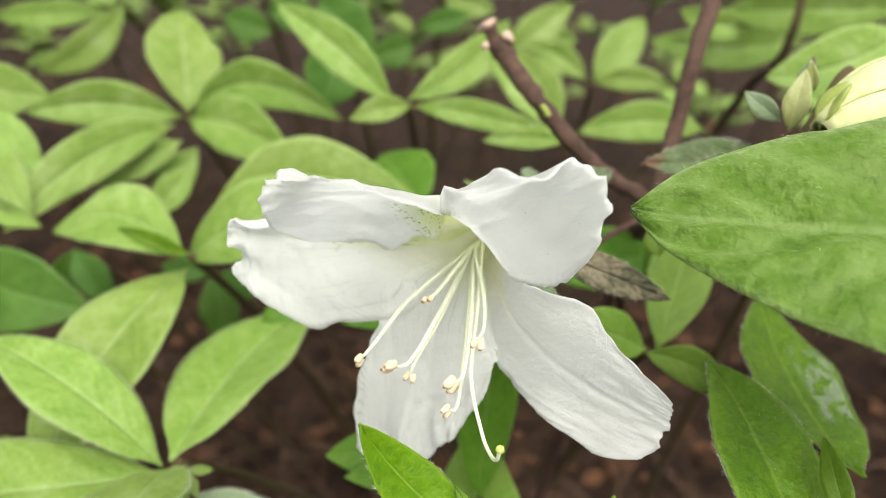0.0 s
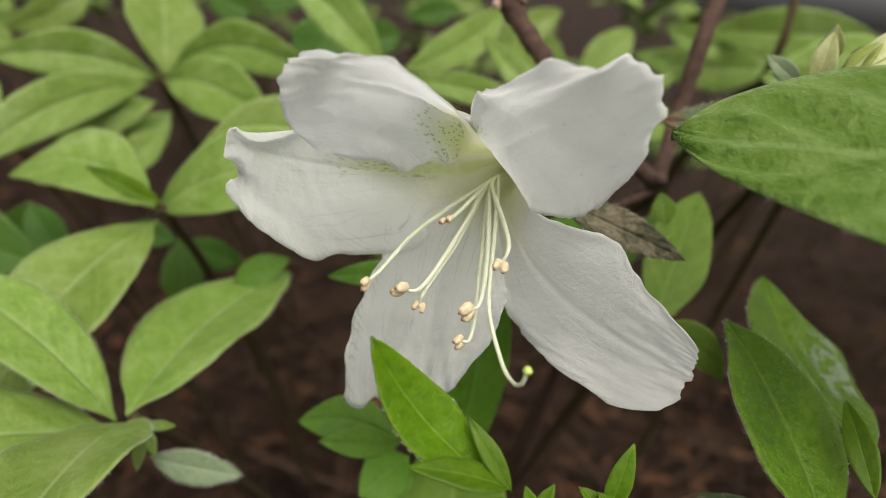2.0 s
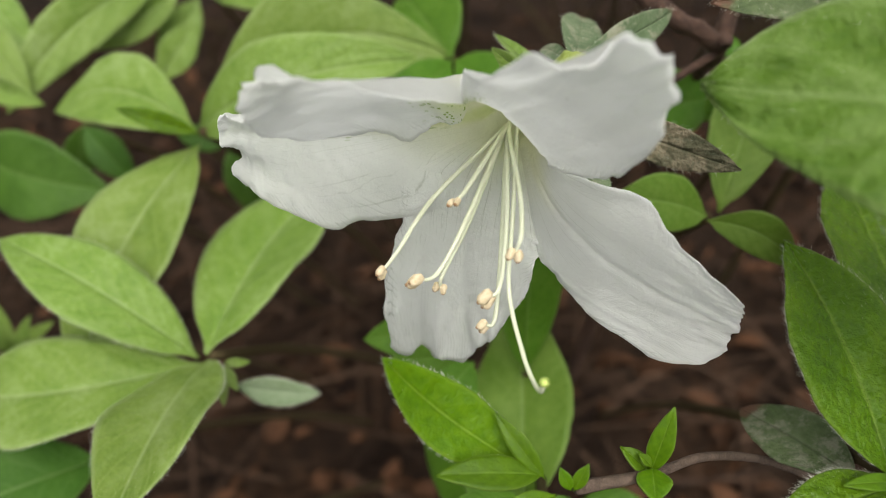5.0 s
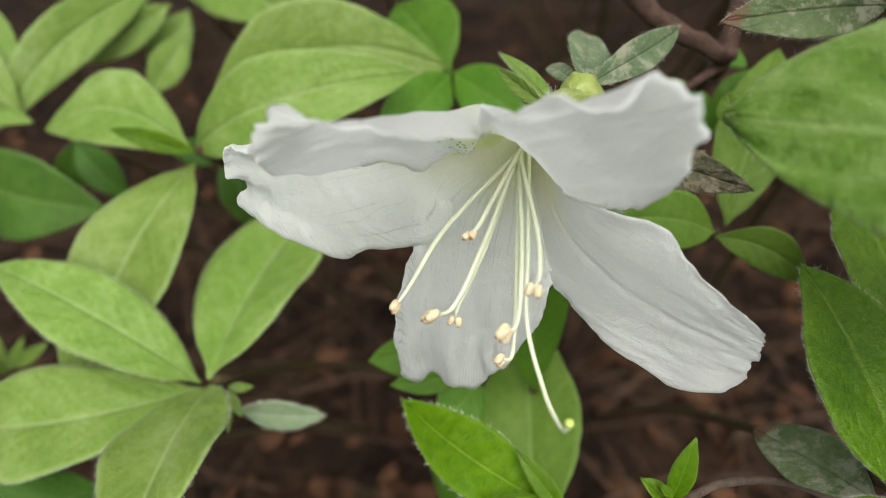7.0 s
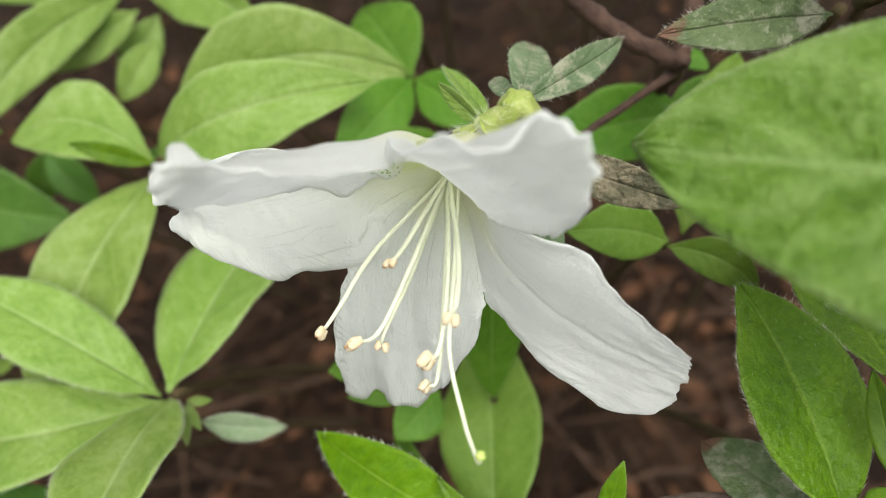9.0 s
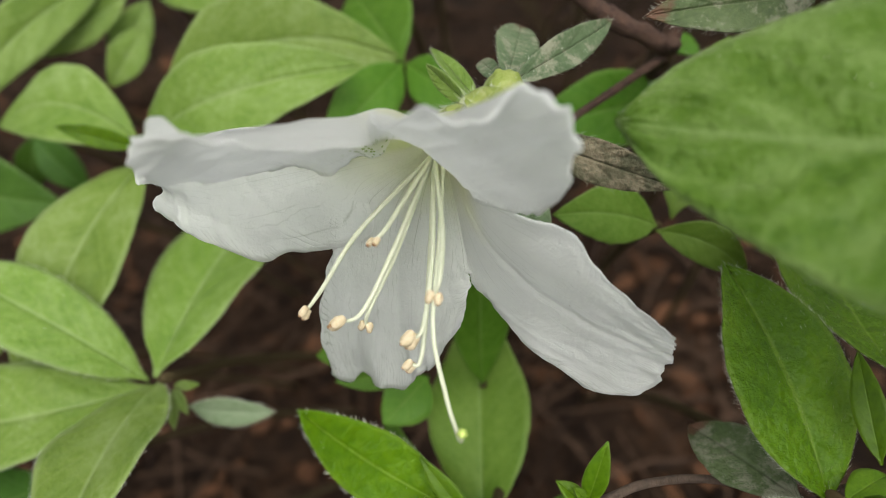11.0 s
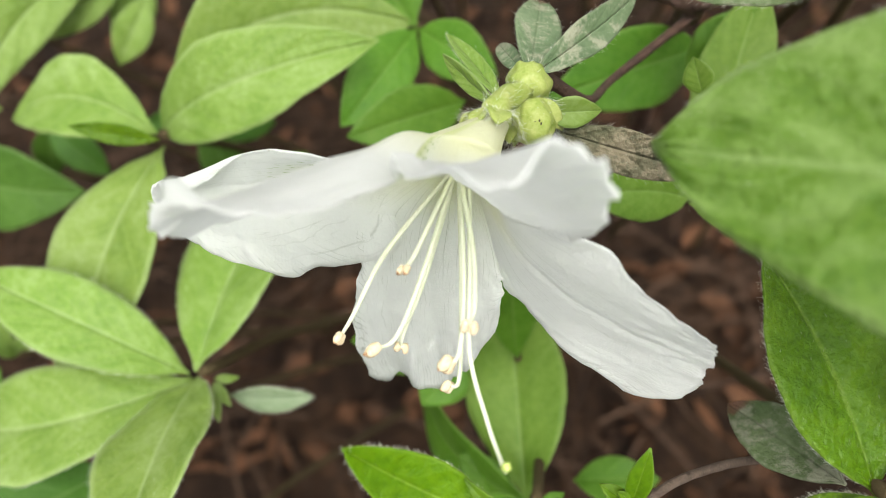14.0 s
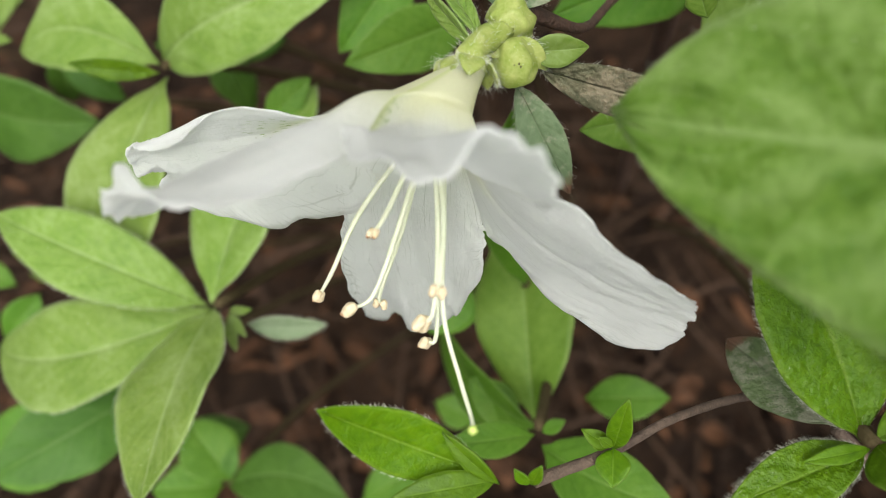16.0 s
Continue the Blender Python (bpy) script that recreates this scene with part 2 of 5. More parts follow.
def petal_material(name, speckled=0.0, lines=1.0):
    m = Nodes(name, 0.5, 0.26)
    u, v, both = m.across()
    c = m.ramp(m.noise(95, 4), (0.3, (0.858, 0.872, 0.845)), (0.7, (0.916, 0.930, 0.908)))
    mid = m.math('ABSOLUTE', m.math('SUBTRACT', u, 0.5))
    # thin grey veins that fan out along the lobe, wander and fade in and out
    sway = m.math('MULTIPLY', m.math('SUBTRACT', m.noise(1.0, 3, 0.55, (3, 3, 1), True), 0.5), 0.25)
    fan = m.math('ABSOLUTE', m.math('SUBTRACT', m.math('FRACT', m.math('ADD', m.math('MULTIPLY', u, 11.0), sway)), 0.5))
    vein = m.math('SUBTRACT', 1.0, m.step(fan, 0.0, 0.045))
    vein = m.math('MULTIPLY', vein, m.step(m.noise(1.0, 2, 0.5, (9, 3, 1), True), 0.34, 0.58))
    vein = m.math('MULTIPLY', vein, m.math('SUBTRACT', 1.0, m.step(v, 0.46, 0.72)))
    c = m.mix(m.math('MULTIPLY', vein, 0.27 * lines), c, (0.36, 0.38, 0.31))
    # a finer net of veinlets over the outer half
    sway2 = m.math('MULTIPLY', m.math('SUBTRACT', m.noise(1.0, 3, 0.6, (8, 9, 1), True), 0.5), 3.0)
    fine = m.math('ABSOLUTE', m.math('SUBTRACT', m.math('FRACT', m.math('ADD', m.math('MULTIPLY', u, 34.0), sway2)), 0.5))
    veinlet = m.math('MULTIPLY', m.math('SUBTRACT', 1.0, m.step(fine, 0.0, 0.13)), m.step(m.noise(1.0, 2, 0.5, (16, 9, 1), True), 0.48, 0.62))
    c = m.mix(m.math('MULTIPLY', veinlet, 0.15 * lines), c, (0.46, 0.48, 0.42))
    # short pleats that start at the rim
    pleat_tip = m.math('ABSOLUTE', m.math('SUBTRACT', m.math('FRACT', m.math('ADD', m.math('MULTIPLY', u, 62.0), sway2)), 0.5))
    pleat_side = m.math('ABSOLUTE', m.math('SUBTRACT', m.math('FRACT', m.math('ADD', m.math('MULTIPLY', v, 52.0), sway2)), 0.5))
    patchy = m.step(m.noise(1.0, 3, 0.6, (11, 11, 1), True), 0.42, 0.60)
    end = m.math('MULTIPLY', m.step(v, 0.84, 0.97), patchy)
    flank = m.math('MULTIPLY', m.math('MULTIPLY', m.step(mid, 0.40, 0.485), m.step(v, 0.45, 0.60)), patchy)
    pleats = m.math('MAXIMUM', m.math('MULTIPLY', m.math('SUBTRACT', 1.0, m.step(pleat_tip, 0.0, 0.16)), end), m.math('MULTIPLY', m.math('SUBTRACT', 1.0, m.step(pleat_side, 0.0, 0.16)), flank))
    c = m.mix(m.math('MULTIPLY', pleats, 0.30 * lines), c, (0.42, 0.44, 0.38))
    specks = m.math('SUBTRACT', 1.0, m.step(m.cells(420), 0.05, 0.11))
    specks = m.math('MULTIPLY', specks, m.step(m.noise(60, 2), 0.55, 0.62))
    c = m.mix(m.math('MULTIPLY', specks, 0.35), c, (0.45, 0.42, 0.33))
    # yellow-green foot, reaching farther along the middle rib
    rib = m.math('SUBTRACT', 1.0, m.step(mid, 0.02, 0.22))
    reach = m.math('SUBTRACT', v, m.math('MULTIPLY', rib, 0.08))
    deep = m.math('SUBTRACT', 1.0, m.step(reach, 0.10, 0.42))
    c = m.mix(m.math('MULTIPLY', deep, 0.50), c, (0.88, 0.88, 0.56))
    if speckled:
        near = m.math('ABSOLUTE', m.math('SUBTRACT', u, speckled))
        flush = m.math('MULTIPLY', m.math('SUBTRACT', 1.0, m.step(near, 0.05, 0.26)), m.math('SUBTRACT', 1.0, m.step(v, 0.28, 0.56)))
        c = m.mix(m.math('MULTIPLY', flush, 0.45), c, (0.72, 0.80, 0.36))
        dots = m.math('SUBTRACT', 1.0, m.step(m.cells(1.0, 'F1', True, (36, 30, 1)), 0.20, 0.36))
        zone = m.math('MULTIPLY', m.step(v, 0.16, 0.24), m.math('SUBTRACT', 1.0, m.step(v, 0.40, 0.58)))
        zone = m.math('MULTIPLY', zone, m.math('SUBTRACT', 1.0, m.step(near, 0.16, 0.34)))
        zone = m.math('MULTIPLY', zone, m.step(m.noise(1.0, 1, 0.5, (9, 9, 1), True), 0.30, 0.48))
        c = m.mix(m.math('MULTIPLY', m.math('MULTIPLY', dots, zone), 0.85), c, (0.27, 0.40, 0.05))
    m.colour(c)
    crinkle = m.math('ADD', m.math('MULTIPLY', m.noise(650, 5, 0.70), 1.0), m.math('MULTIPLY', m.noise(90, 2, 0.5), 0.35))
    crinkle = m.math('ADD', crinkle, m.math('MULTIPLY', m.step(fan, 0.0, 0.16), 0.04))
    crinkle = m.math('SUBTRACT', crinkle, m.math('ADD', m.math('MULTIPLY', pleats, 0.45), m.math('MULTIPLY', veinlet, 0.12)))
    nrm = m.bump(crinkle, 0.00060, 0.52)
    return m.thin(c, 0.78, nrm)


def plain(name, dark, light, rough, scale, bump=0.0002, share=0.0, vary=False):
    m = Nodes(name, rough, 0.1 if vary else 0.35)
    f = m.math('ADD', m.math('MULTIPLY', m.noise(scale, 5), 0.65), m.math('MULTIPLY', m.noise(scale * 6, 3), 0.35))
    if vary:
        f = m.math('ADD', f, m.math('MULTIPLY', m.math('SUBTRACT', m.island(), 0.5), 0.7))
    c = m.ramp(f, (0.28, dark), (0.72, light))
    m.colour(c)
    m.bump(m.noise(scale * 4, 4), bump, 0.8)
    return m.thin(c, share) if share else m.mat


PETAL = petal_material("white_petal")
LINED = petal_material("lined_petal", 0.0, 1.8)
SPECKLED_LOW = petal_material("low_speckled_petal", 0.36)
SPECKLED = petal_material("speckled_petal", 0.76, 0.45)
SPECKLED_EDGE = petal_material("edge_speckled_petal", 0.92, 0.45)
FILAMENT = plain("cream_filament", (0.62, 0.66, 0.46), (0.73, 0.76, 0.60), 0.45, 160, 0.00005, 0.25)
ANTHER = plain("tan_anther", (0.44, 0.34, 0.18), (0.70, 0.61, 0.43), 0.65, 1100, 0.0002)
PORE = plain("brown_pore", (0.20, 0.11, 0.05), (0.34, 0.20, 0.10), 0.7, 1500, 0.0001)
STIGMA = plain("green_stigma", (0.34, 0.45, 0.08), (0.48, 0.58, 0.17), 0.35, 900, 0.0001)
CALYX = plain("yellow_green_calyx", (0.22, 0.33, 0.03), (0.56, 0.60, 0.22), 0.38, 300, 0.0002, 0.45)
BUDSKIN = plain("pale_bud", (0.40, 0.48, 0.13), (0.68, 0.68, 0.42), 0.5, 120, 0.0003, 0.2)
BARK = plain("brown_bark", (0.022, 0.012, 0.008), (0.110, 0.060, 0.038), 0.75, 380, 0.0014)
GREYBARK = plain("grey_brown_bark", (0.035, 0.024, 0.017), (0.13, 0.092, 0.065), 0.8, 420, 0.0007)
STEM = plain("green_stem", (0.16, 0.26, 0.05), (0.32, 0.42, 0.12), 0.55, 300, 0.0002)
HAIR = plain("pale_hair", (0.70, 0.73, 0.60), (0.86, 0.88, 0.78), 0.4, 500, 0.00001, 0.4)
CUT = plain("cut_wood", (0.30, 0.20, 0.14), (0.55, 0.42, 0.33), 0.8, 700, 0.0003)
# bark for stems behind the leaves, with their shade put into the colour
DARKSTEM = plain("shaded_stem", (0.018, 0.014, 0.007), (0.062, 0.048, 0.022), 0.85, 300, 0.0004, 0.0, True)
LITTER = plain("brown_litter", (0.009, 0.0048, 0.0027), (0.092, 0.044, 0.022), 0.8, 120, 0.0003, 0.0, True)
NEEDLE = plain("dry_stalk", (0.013, 0.0075, 0.0045), (0.066, 0.040, 0.025), 0.8, 120, 0.0003, 0.0, True)


def soil_material():
    m = Nodes("dark_soil", 0.95, 0.15)
    f = m.math('ADD', m.math('MULTIPLY', m.noise(9, 6, 0.65), 0.5), m.math('MULTIPLY', m.noise(70, 6, 0.7), 0.5))
    c = m.ramp(f, (0.36, (0.006, 0.0036, 0.0020)), (0.53, (0.023, 0.0125, 0.0066)), (0.70, (0.082, 0.042, 0.0210)))
    m.colour(c)
    m.bump(m.math('ADD', m.noise(60, 6, 0.7), m.noise(300, 4)), 0.006, 0.9)
    return m.mat


SOIL = soil_material()


# ---- helpers for meshes ----
def finish(name, bm, material, smooth=True):
    me = bpy.data.meshes.new(name)
    bm.normal_update()
    bm.to_mesh(me)
    bm.free()
    me.materials.append(material)
    if smooth:
        me.polygons.foreach_set("use_smooth", [True] * len(me.polygons))
    return me


def part(name, bm, material, parent, label="", smooth=True):
    ob = new(name, finish(name, bm, material, smooth))
    ob.parent = parent
    if parent is not None:
        ob.matrix_parent_inverse = parent.matrix_world.inverted()
    return tagged(ob, label)


def thing(name, at, label, category, group=""):
    ob = new(name)
    ob.empty_display_size = 0.005
    ob.matrix_world = Matrix.Translation(at)
    return tagged(ob, label, category, group)


def sheet(point, rows, cols, thick, uvs=None):
    """A thin closed shell over point(s, v), s in 0..1 along, v in -1..1 across, with a UV map (across, along)."""
    bm = bmesh.new()
    layer = bm.loops.layers.uv.new("UVMap")
    pts = [[point(i / rows, 2 * j / cols - 1) for j in range(cols + 1)] for i in range(rows + 1)]
    tops, lows = [], []
    for i in range(rows + 1):
        a, b = [], []
        for j in range(cols + 1):
            du = pts[min(i + 1, rows)][j] - pts[max(i - 1, 0)][j]
            dv = pts[i][min(j + 1, cols)] - pts[i][max(j - 1, 0)]
            n = du.cross(dv)
            n = n.normalized() if n.length > 1e-14 else Vector((0, 0, 1))
            a.append(bm.verts.new(pts[i][j] + n * thick * 0.5))
            b.append(bm.verts.new(pts[i][j] - n * thick * 0.5))
        tops.append(a)
        lows.append(b)

    def face(vs, ij):
        try:
            f = bm.faces.new(vs)
        except ValueError:
            return
        for loop, (i, j) in zip(f.loops, ij):
            loop[layer].uv = (j / cols, i / rows)

    for i in range(rows):
        for j in range(cols):
            ij = [(i, j), (i + 1, j), (i + 1, j + 1), (i, j + 1)]
            face([tops[p][q] for p, q in ij], ij)
            face([lows[p][q] for p, q in reversed(ij)], ij[::-1])
    edge = [(i, 0) for i in range(rows)] + [(rows, j) for j in range(cols)] + [(i, cols) for i in range(rows, 0, -1)] + [(0, j) for j in range(cols, 0, -1)]
    for (p, q), (r, s) in zip(edge, edge[1:] + edge[:1]):
        face([tops[p][q], lows[p][q], lows[r][s], tops[r][s]], [(p, q), (p, q), (r, s), (r, s)])
    return bm


def smooth_path(points, n):
    """Catmull-Rom through (place, radius) pairs."""
    out = []
    P = [(Vector(p), r) for p, r in points]
    P = [(2 * P[0][0] - P[1][0], P[0][1])] + P + [(2 * P[-1][0] - P[-2][0], P[-1][1])]
    for k in range(1, len(P) - 2):
        for i in range(n):
            t = i / n
            a, b, c, d = (P[k + o][0] for o in (-1, 0, 1, 2))
            p = 0.5 * ((2 * b) + (c - a) * t + (2 * a - 5 * b + 4 * c - d) * t * t + (3 * b - a - 3 * c + d) * t ** 3)
            out.append((p, P[k][1] * (1 - t) + P[k + 1][1] * t))
    out.append(P[-2])
    return out


def tube(points, n=8, sides=10, knots=0.0, seed=0):
    """A closed, slightly uneven round stalk along the points."""
    bm = bmesh.new()
    path = smooth_path(points, n)
    rings = []
    up = Vector((0.3, 0.2, 1)).normalized()
    for k, (p, r) in enumerate(path):
        d = (path[min(k + 1, len(path) - 1)][0] - path[max(k - 1, 0)][0]).normalized()
        x = d.cross(up)
        x = x.normalized() if x.length > 1e-6 else Vector((1, 0, 0))
        y = d.cross(x)
        ring = []
        for s in range(sides):
            a = 2 * math.pi * s / sides
            rr = r * (1 + knots * noise.noise(Vector((p.x * 400 + math.cos(a), p.y * 400 + math.sin(a), p.z * 400 + seed))))
            ring.append(bm.verts.new(p + x * math.cos(a) * rr + y * math.sin(a) * rr))
        rings.append(ring)
    for a, b in zip(rings, rings[1:]):
        for s in range(sides):
            bm.faces.new((a[s], a[(s + 1) % sides], b[(s + 1) % sides], b[s]))
    bm.faces.new(rings[0][::-1])
    bm.faces.new(rings[-1])
    return bm


def blob(centre, axis, length, radius, rows=12, sides=14, lobes=0.0, lump=0.0, taper=0.0):
    """A rounded, slightly lumpy capsule along an axis."""
    bm = bmesh.new()
    axis = Vector(axis).normalized()
    x = axis.orthogonal().normalized()
    y = axis.cross(x)
    rings = []
    for i in range(1, rows):
        s = i / rows
        ring = []
        for k in range(sides):
            a = 2 * math.pi * k / sides
            r = radius * math.sin(math.pi * s) ** 0.6 * (1 - taper * (s - 0.5)) * (1 + lobes * math.cos(5 * a) + lump * noise.noise(Vector((math.cos(a) * 2, math.sin(a) * 2, s * 4 + centre[0] * 900))))
            ring.append(bm.verts.new(Vector(centre) + axis * length * (0.5 - 0.5 * math.cos(math.pi * s) - 0.5) + (x * math.cos(a) + y * math.sin(a)) * r))
        rings.append(ring)
    lo = bm.verts.new(Vector(centre) - axis * length * 0.5)
    hi = bm.verts.new(Vector(centre) + axis * length * 0.5)
    for a, b in zip(rings, rings[1:]):
        for k in range(sides):
            bm.faces.new((a[k], a[(k + 1) % sides], b[(k + 1) % sides], b[k]))
    for k in range(sides):
        bm.faces.new((lo, rings[0][(k + 1) % sides], rings[0][k]))
        bm.faces.new((hi, rings[-1][k], rings[-1][(k + 1) % sides]))
    return bm


def leaf_surface(base, tip, normal, width, curl, bend, fold, seed, puff=0.008, blunt=0.20):
    """The blade from its base to its tip: pointed oval, arched, folded along the midrib, quilted between its veins."""
    base, tip = Vector(base), Vector(tip)
    axis = tip - base
    length = axis.length
    axis.normalize()
    n = (Vector(normal) - axis * axis.dot(Vector(normal))).normalized()
    side = axis.cross(n)

    def point(s, v):
        prof = math.sin(math.pi * min(1.0, s ** 0.94 * 0.985 + 0.012)) ** (1.06 - blunt * s) * (0.98 + 0.08 * s)
        if s < 0.10:
            prof *= 0.35 + 6.5 * s
        prof += 0.015
        if s > 0.93:
            prof *= math.sqrt(max(0.0, 1.002 - ((s - 0.93) / 0.07) ** 2))
        w = 0.5 * width * prof * (1 + 0.05 * noise.noise(Vector((s * 5, v, seed))) + 0.025 * noise.noise(Vector((s * 17, math.copysign(1, v), seed))))
        arch = curl * length * (1 - (2 * s - 1) ** 2) - 0.6 * curl * length * s * s
        cup = fold * w * abs(v) ** 1.2 - 0.35 * fold * w * abs(v) ** 3
        wave = 0.06 * width * v * abs(v) * noise.noise(Vector((s * 4.2, math.copysign(3, v), seed)))
        run = (s - 0.55 * abs(v) * 0.5) * 5.5
        quilt = puff * width * math.cos(2 * math.pi * (run + 0.5 * noise.noise(Vector((s * 6, v * 2, seed))))) * min(1, 3 * abs(v)) * (1 - v * v) * -1
        rib = -0.012 * width * math.exp(-(v / 0.07) ** 2)
        return base + axis * (s * length) + side * (v * w + bend * length * (1 - (2 * s - 1) ** 2)) + n * (arch + cup + wave + quilt + rib)

    return point


def fringe(point, count, length, seed, surface=0, thick=0.000018):
    """Short pale hairs along the rim of a blade, and some over its face."""
    rng = random.Random(seed)
    verts, faces = [], []
    for k in range(count + surface):
        s = rng.uniform(0.04, 0.995)
        v = rng.choice((-1, 1)) if k < count else rng.uniform(-0.9, 0.9)
        p = point(s, v)
        along = (point(min(1, s + 0.02), v) - point(max(0, s - 0.02), v)).normalized()
        out = (point(s, v) - point(s, v * 0.8)).normalized() if abs(v) > 0.5 else Vector((0, 0, 1))
        face_n = along.cross(point(s, min(1, v + 0.05)) - point(s, max(-1, v - 0.05)))
        face_n = face_n.normalized() if face_n.length > 1e-12 else Vector((0, 0, 1))
        if k < count:
            d = out * rng.uniform(0.4, 1.0) + along * rng.uniform(0.3, 1.0) + face_n * rng.uniform(-0.4, 0.4)
        else:
            d = along + face_n * rng.choice((-1, 1)) * rng.uniform(0.1, 0.5)
        d = d.normalized() * length * rng.uniform(0.5, 1.2)
        w = along.cross(d)
        w = w.normalized() * thick if w.length > 1e-12 else Vector((thick, 0, 0))
        h = d.cross(w).normalized() * thick
        b = len(verts)
        verts += [p + w, p - w * 0.5 + h, p - w * 0.5 - h, p + d]
        faces += [(b, b + 1, b + 3), (b + 1, b + 2, b + 3), (b + 2, b, b + 3)]
    bm = bmesh.new()
    vs = [bm.verts.new(p) for p in verts]
    for f in faces:
        bm.faces.new([vs[k] for k in f])
    return bm


SHOOT_LABEL = {
    "young": "azalea shoot with a whorl of light green downy leaves",
    "deep": "low azalea twig with a deep green hairy leaf and sprouts",
    "fresh": "azalea shoot with glossy bright green hairy leaves",
    "bright": "azalea shoot with smooth bright green leaves",
    "mid": "low azalea shoot with smooth mid green leaves",
    "downy": "large downy light green azalea leaf on its stem",
    "dark": "shaded azalea shoot with deep green leaves",
    "old": "azalea twig with old greyish speckled leaves",
}
made_leaves = [0]
PUFF = {"downy": 0.030, "young": 0.011, "fresh": 0.012, "wet": 0.012}


def add_leaf(parent, base, tip, normal, width, curl, bend, fold, kind, hairs):
    made_leaves[0] += 1
    seed = made_leaves[0] * 1.37
    point = leaf_surface(base, tip, normal, width, curl, bend, fold + 0.06, seed, PUFF.get(kind, 0.008), 0.36 if kind == "downy" else 0.20)
    span = (Vector(tip) - Vector(base)).length
    big = span > 0.02
    if span < 0.018:
        kind = {"young": "tender", "fresh": "sprout", "deep": "sprout"}.get(kind, kind)
    blade = part("leaf", sheet(point, 44 if big else 18, 16 if big else 8, 0.00035), LEAF[kind], parent)
    if hairs and big:
        part("hair_fringe", fringe(point, hairs, 0.0008 if kind == "deep" else 0.0012, made_leaves[0], hairs, 0.000028 if kind == "deep" else 0.000020), HAIR, blade, "short pale hairs on the leaf margin")
    return blade


def shoot(kind, leaves, stem, label="", hairs=0, bark=None, name="azalea_shoot"):
    """One stem with its leaves; leaves: base, tip, facing, width, arch, sweep, fold and, where it differs, the kind of leaf."""
    at = stem[-1][0] if stem[-1][0][2] < 0.01 else stem[0][0]
    top = thing(name, at, label or SHOOT_LABEL[kind], "shrub shoot", "azalea shoots")
    part("stem", tube(stem, 8, 10, 0.15, made_leaves[0]), bark or STEM, top)
    for row in leaves:
        add_leaf(top, *row[:7], row[7] if len(row) > 7 else kind, hairs)
    return top


# ---- ground ----
def ground_height(x, y):
    p = Vector((x * 3.0, y * 3.0, 0.3))
    return 0.018 * noise.noise(p) + 0.008 * noise.noise(p * 5) - 0.012


def ground():
    n = 150
    axis = [math.copysign(abs(k / n) ** 3 * 400 + abs(k / n) * 2.5, k) for k in range(-n, n + 1)]
    verts = [(x, y + 0.5, ground_height(x, y + 0.5)) for y in axis for x in axis]
    m = 2 * n + 1
    faces = [(j * m + i, j * m + i + 1, (j + 1) * m + i + 1, (j + 1) * m + i) for j in range(m - 1) for i in range(m - 1)]
    me = bpy.data.meshes.new("ground")
    me.from_pydata(verts, [], faces)
    me.materials.append(SOIL)
    me.polygons.foreach_set("use_smooth", [True] * len(me.polygons))
    tagged(new("ground", me), "dark brown soil under the shrubs", "ground", "", "structure")


ground()


def leaf_litter():
    rng = random.Random(5)
    verts, faces = [], []
    for k in range(3000):
        y = rng.uniform(-0.1, 1.0) if k < 2100 else rng.uniform(1.0, 3.0)
        x = rng.uniform(-1.0, 1.0) * (0.5 + 0.8 * max(y, 0.3))
        z = ground_height(x, y) + rng.uniform(0.0, 0.012)
        L, w = rng.uniform(0.014, 0.045), rng.uniform(0.002, 0.010)
        m = Matrix.Translation((x, y, z)) @ Euler((rng.uniform(-0.6, 0.6), rng.uniform(-0.5, 0.5), rng.uniform(0, 6.28))).to_matrix().to_4x4()
        b = len(verts)
        lift = rng.uniform(-0.3, 0.6) * w
        for s, ww in ((0, 0.05), (0.3, 0.9), (0.65, 0.85), (1, 0.04)):
            for v in (-1, 0, 1):
                verts.append(m @ Vector((s * L - L / 2, v * ww * w, lift * abs(v) + 0.12 * L * math.sin(3 * s))))
        for r in range(3):
            for c in range(2):
                q = b + r * 3 + c
                faces.append((q, q + 1, q + 4, q + 3))
    me = bpy.data.meshes.new("leaf_litter")
    me.from_pydata([tuple(v) for v in verts], [], faces)
    me.materials.append(LITTER)
    me.polygons.foreach_set("use_smooth", [True] * len(me.polygons))
    tagged(new("leaf_litter", me), "scattered curled reddish brown dead leaves on soil", "leaf litter", "", "stuff")


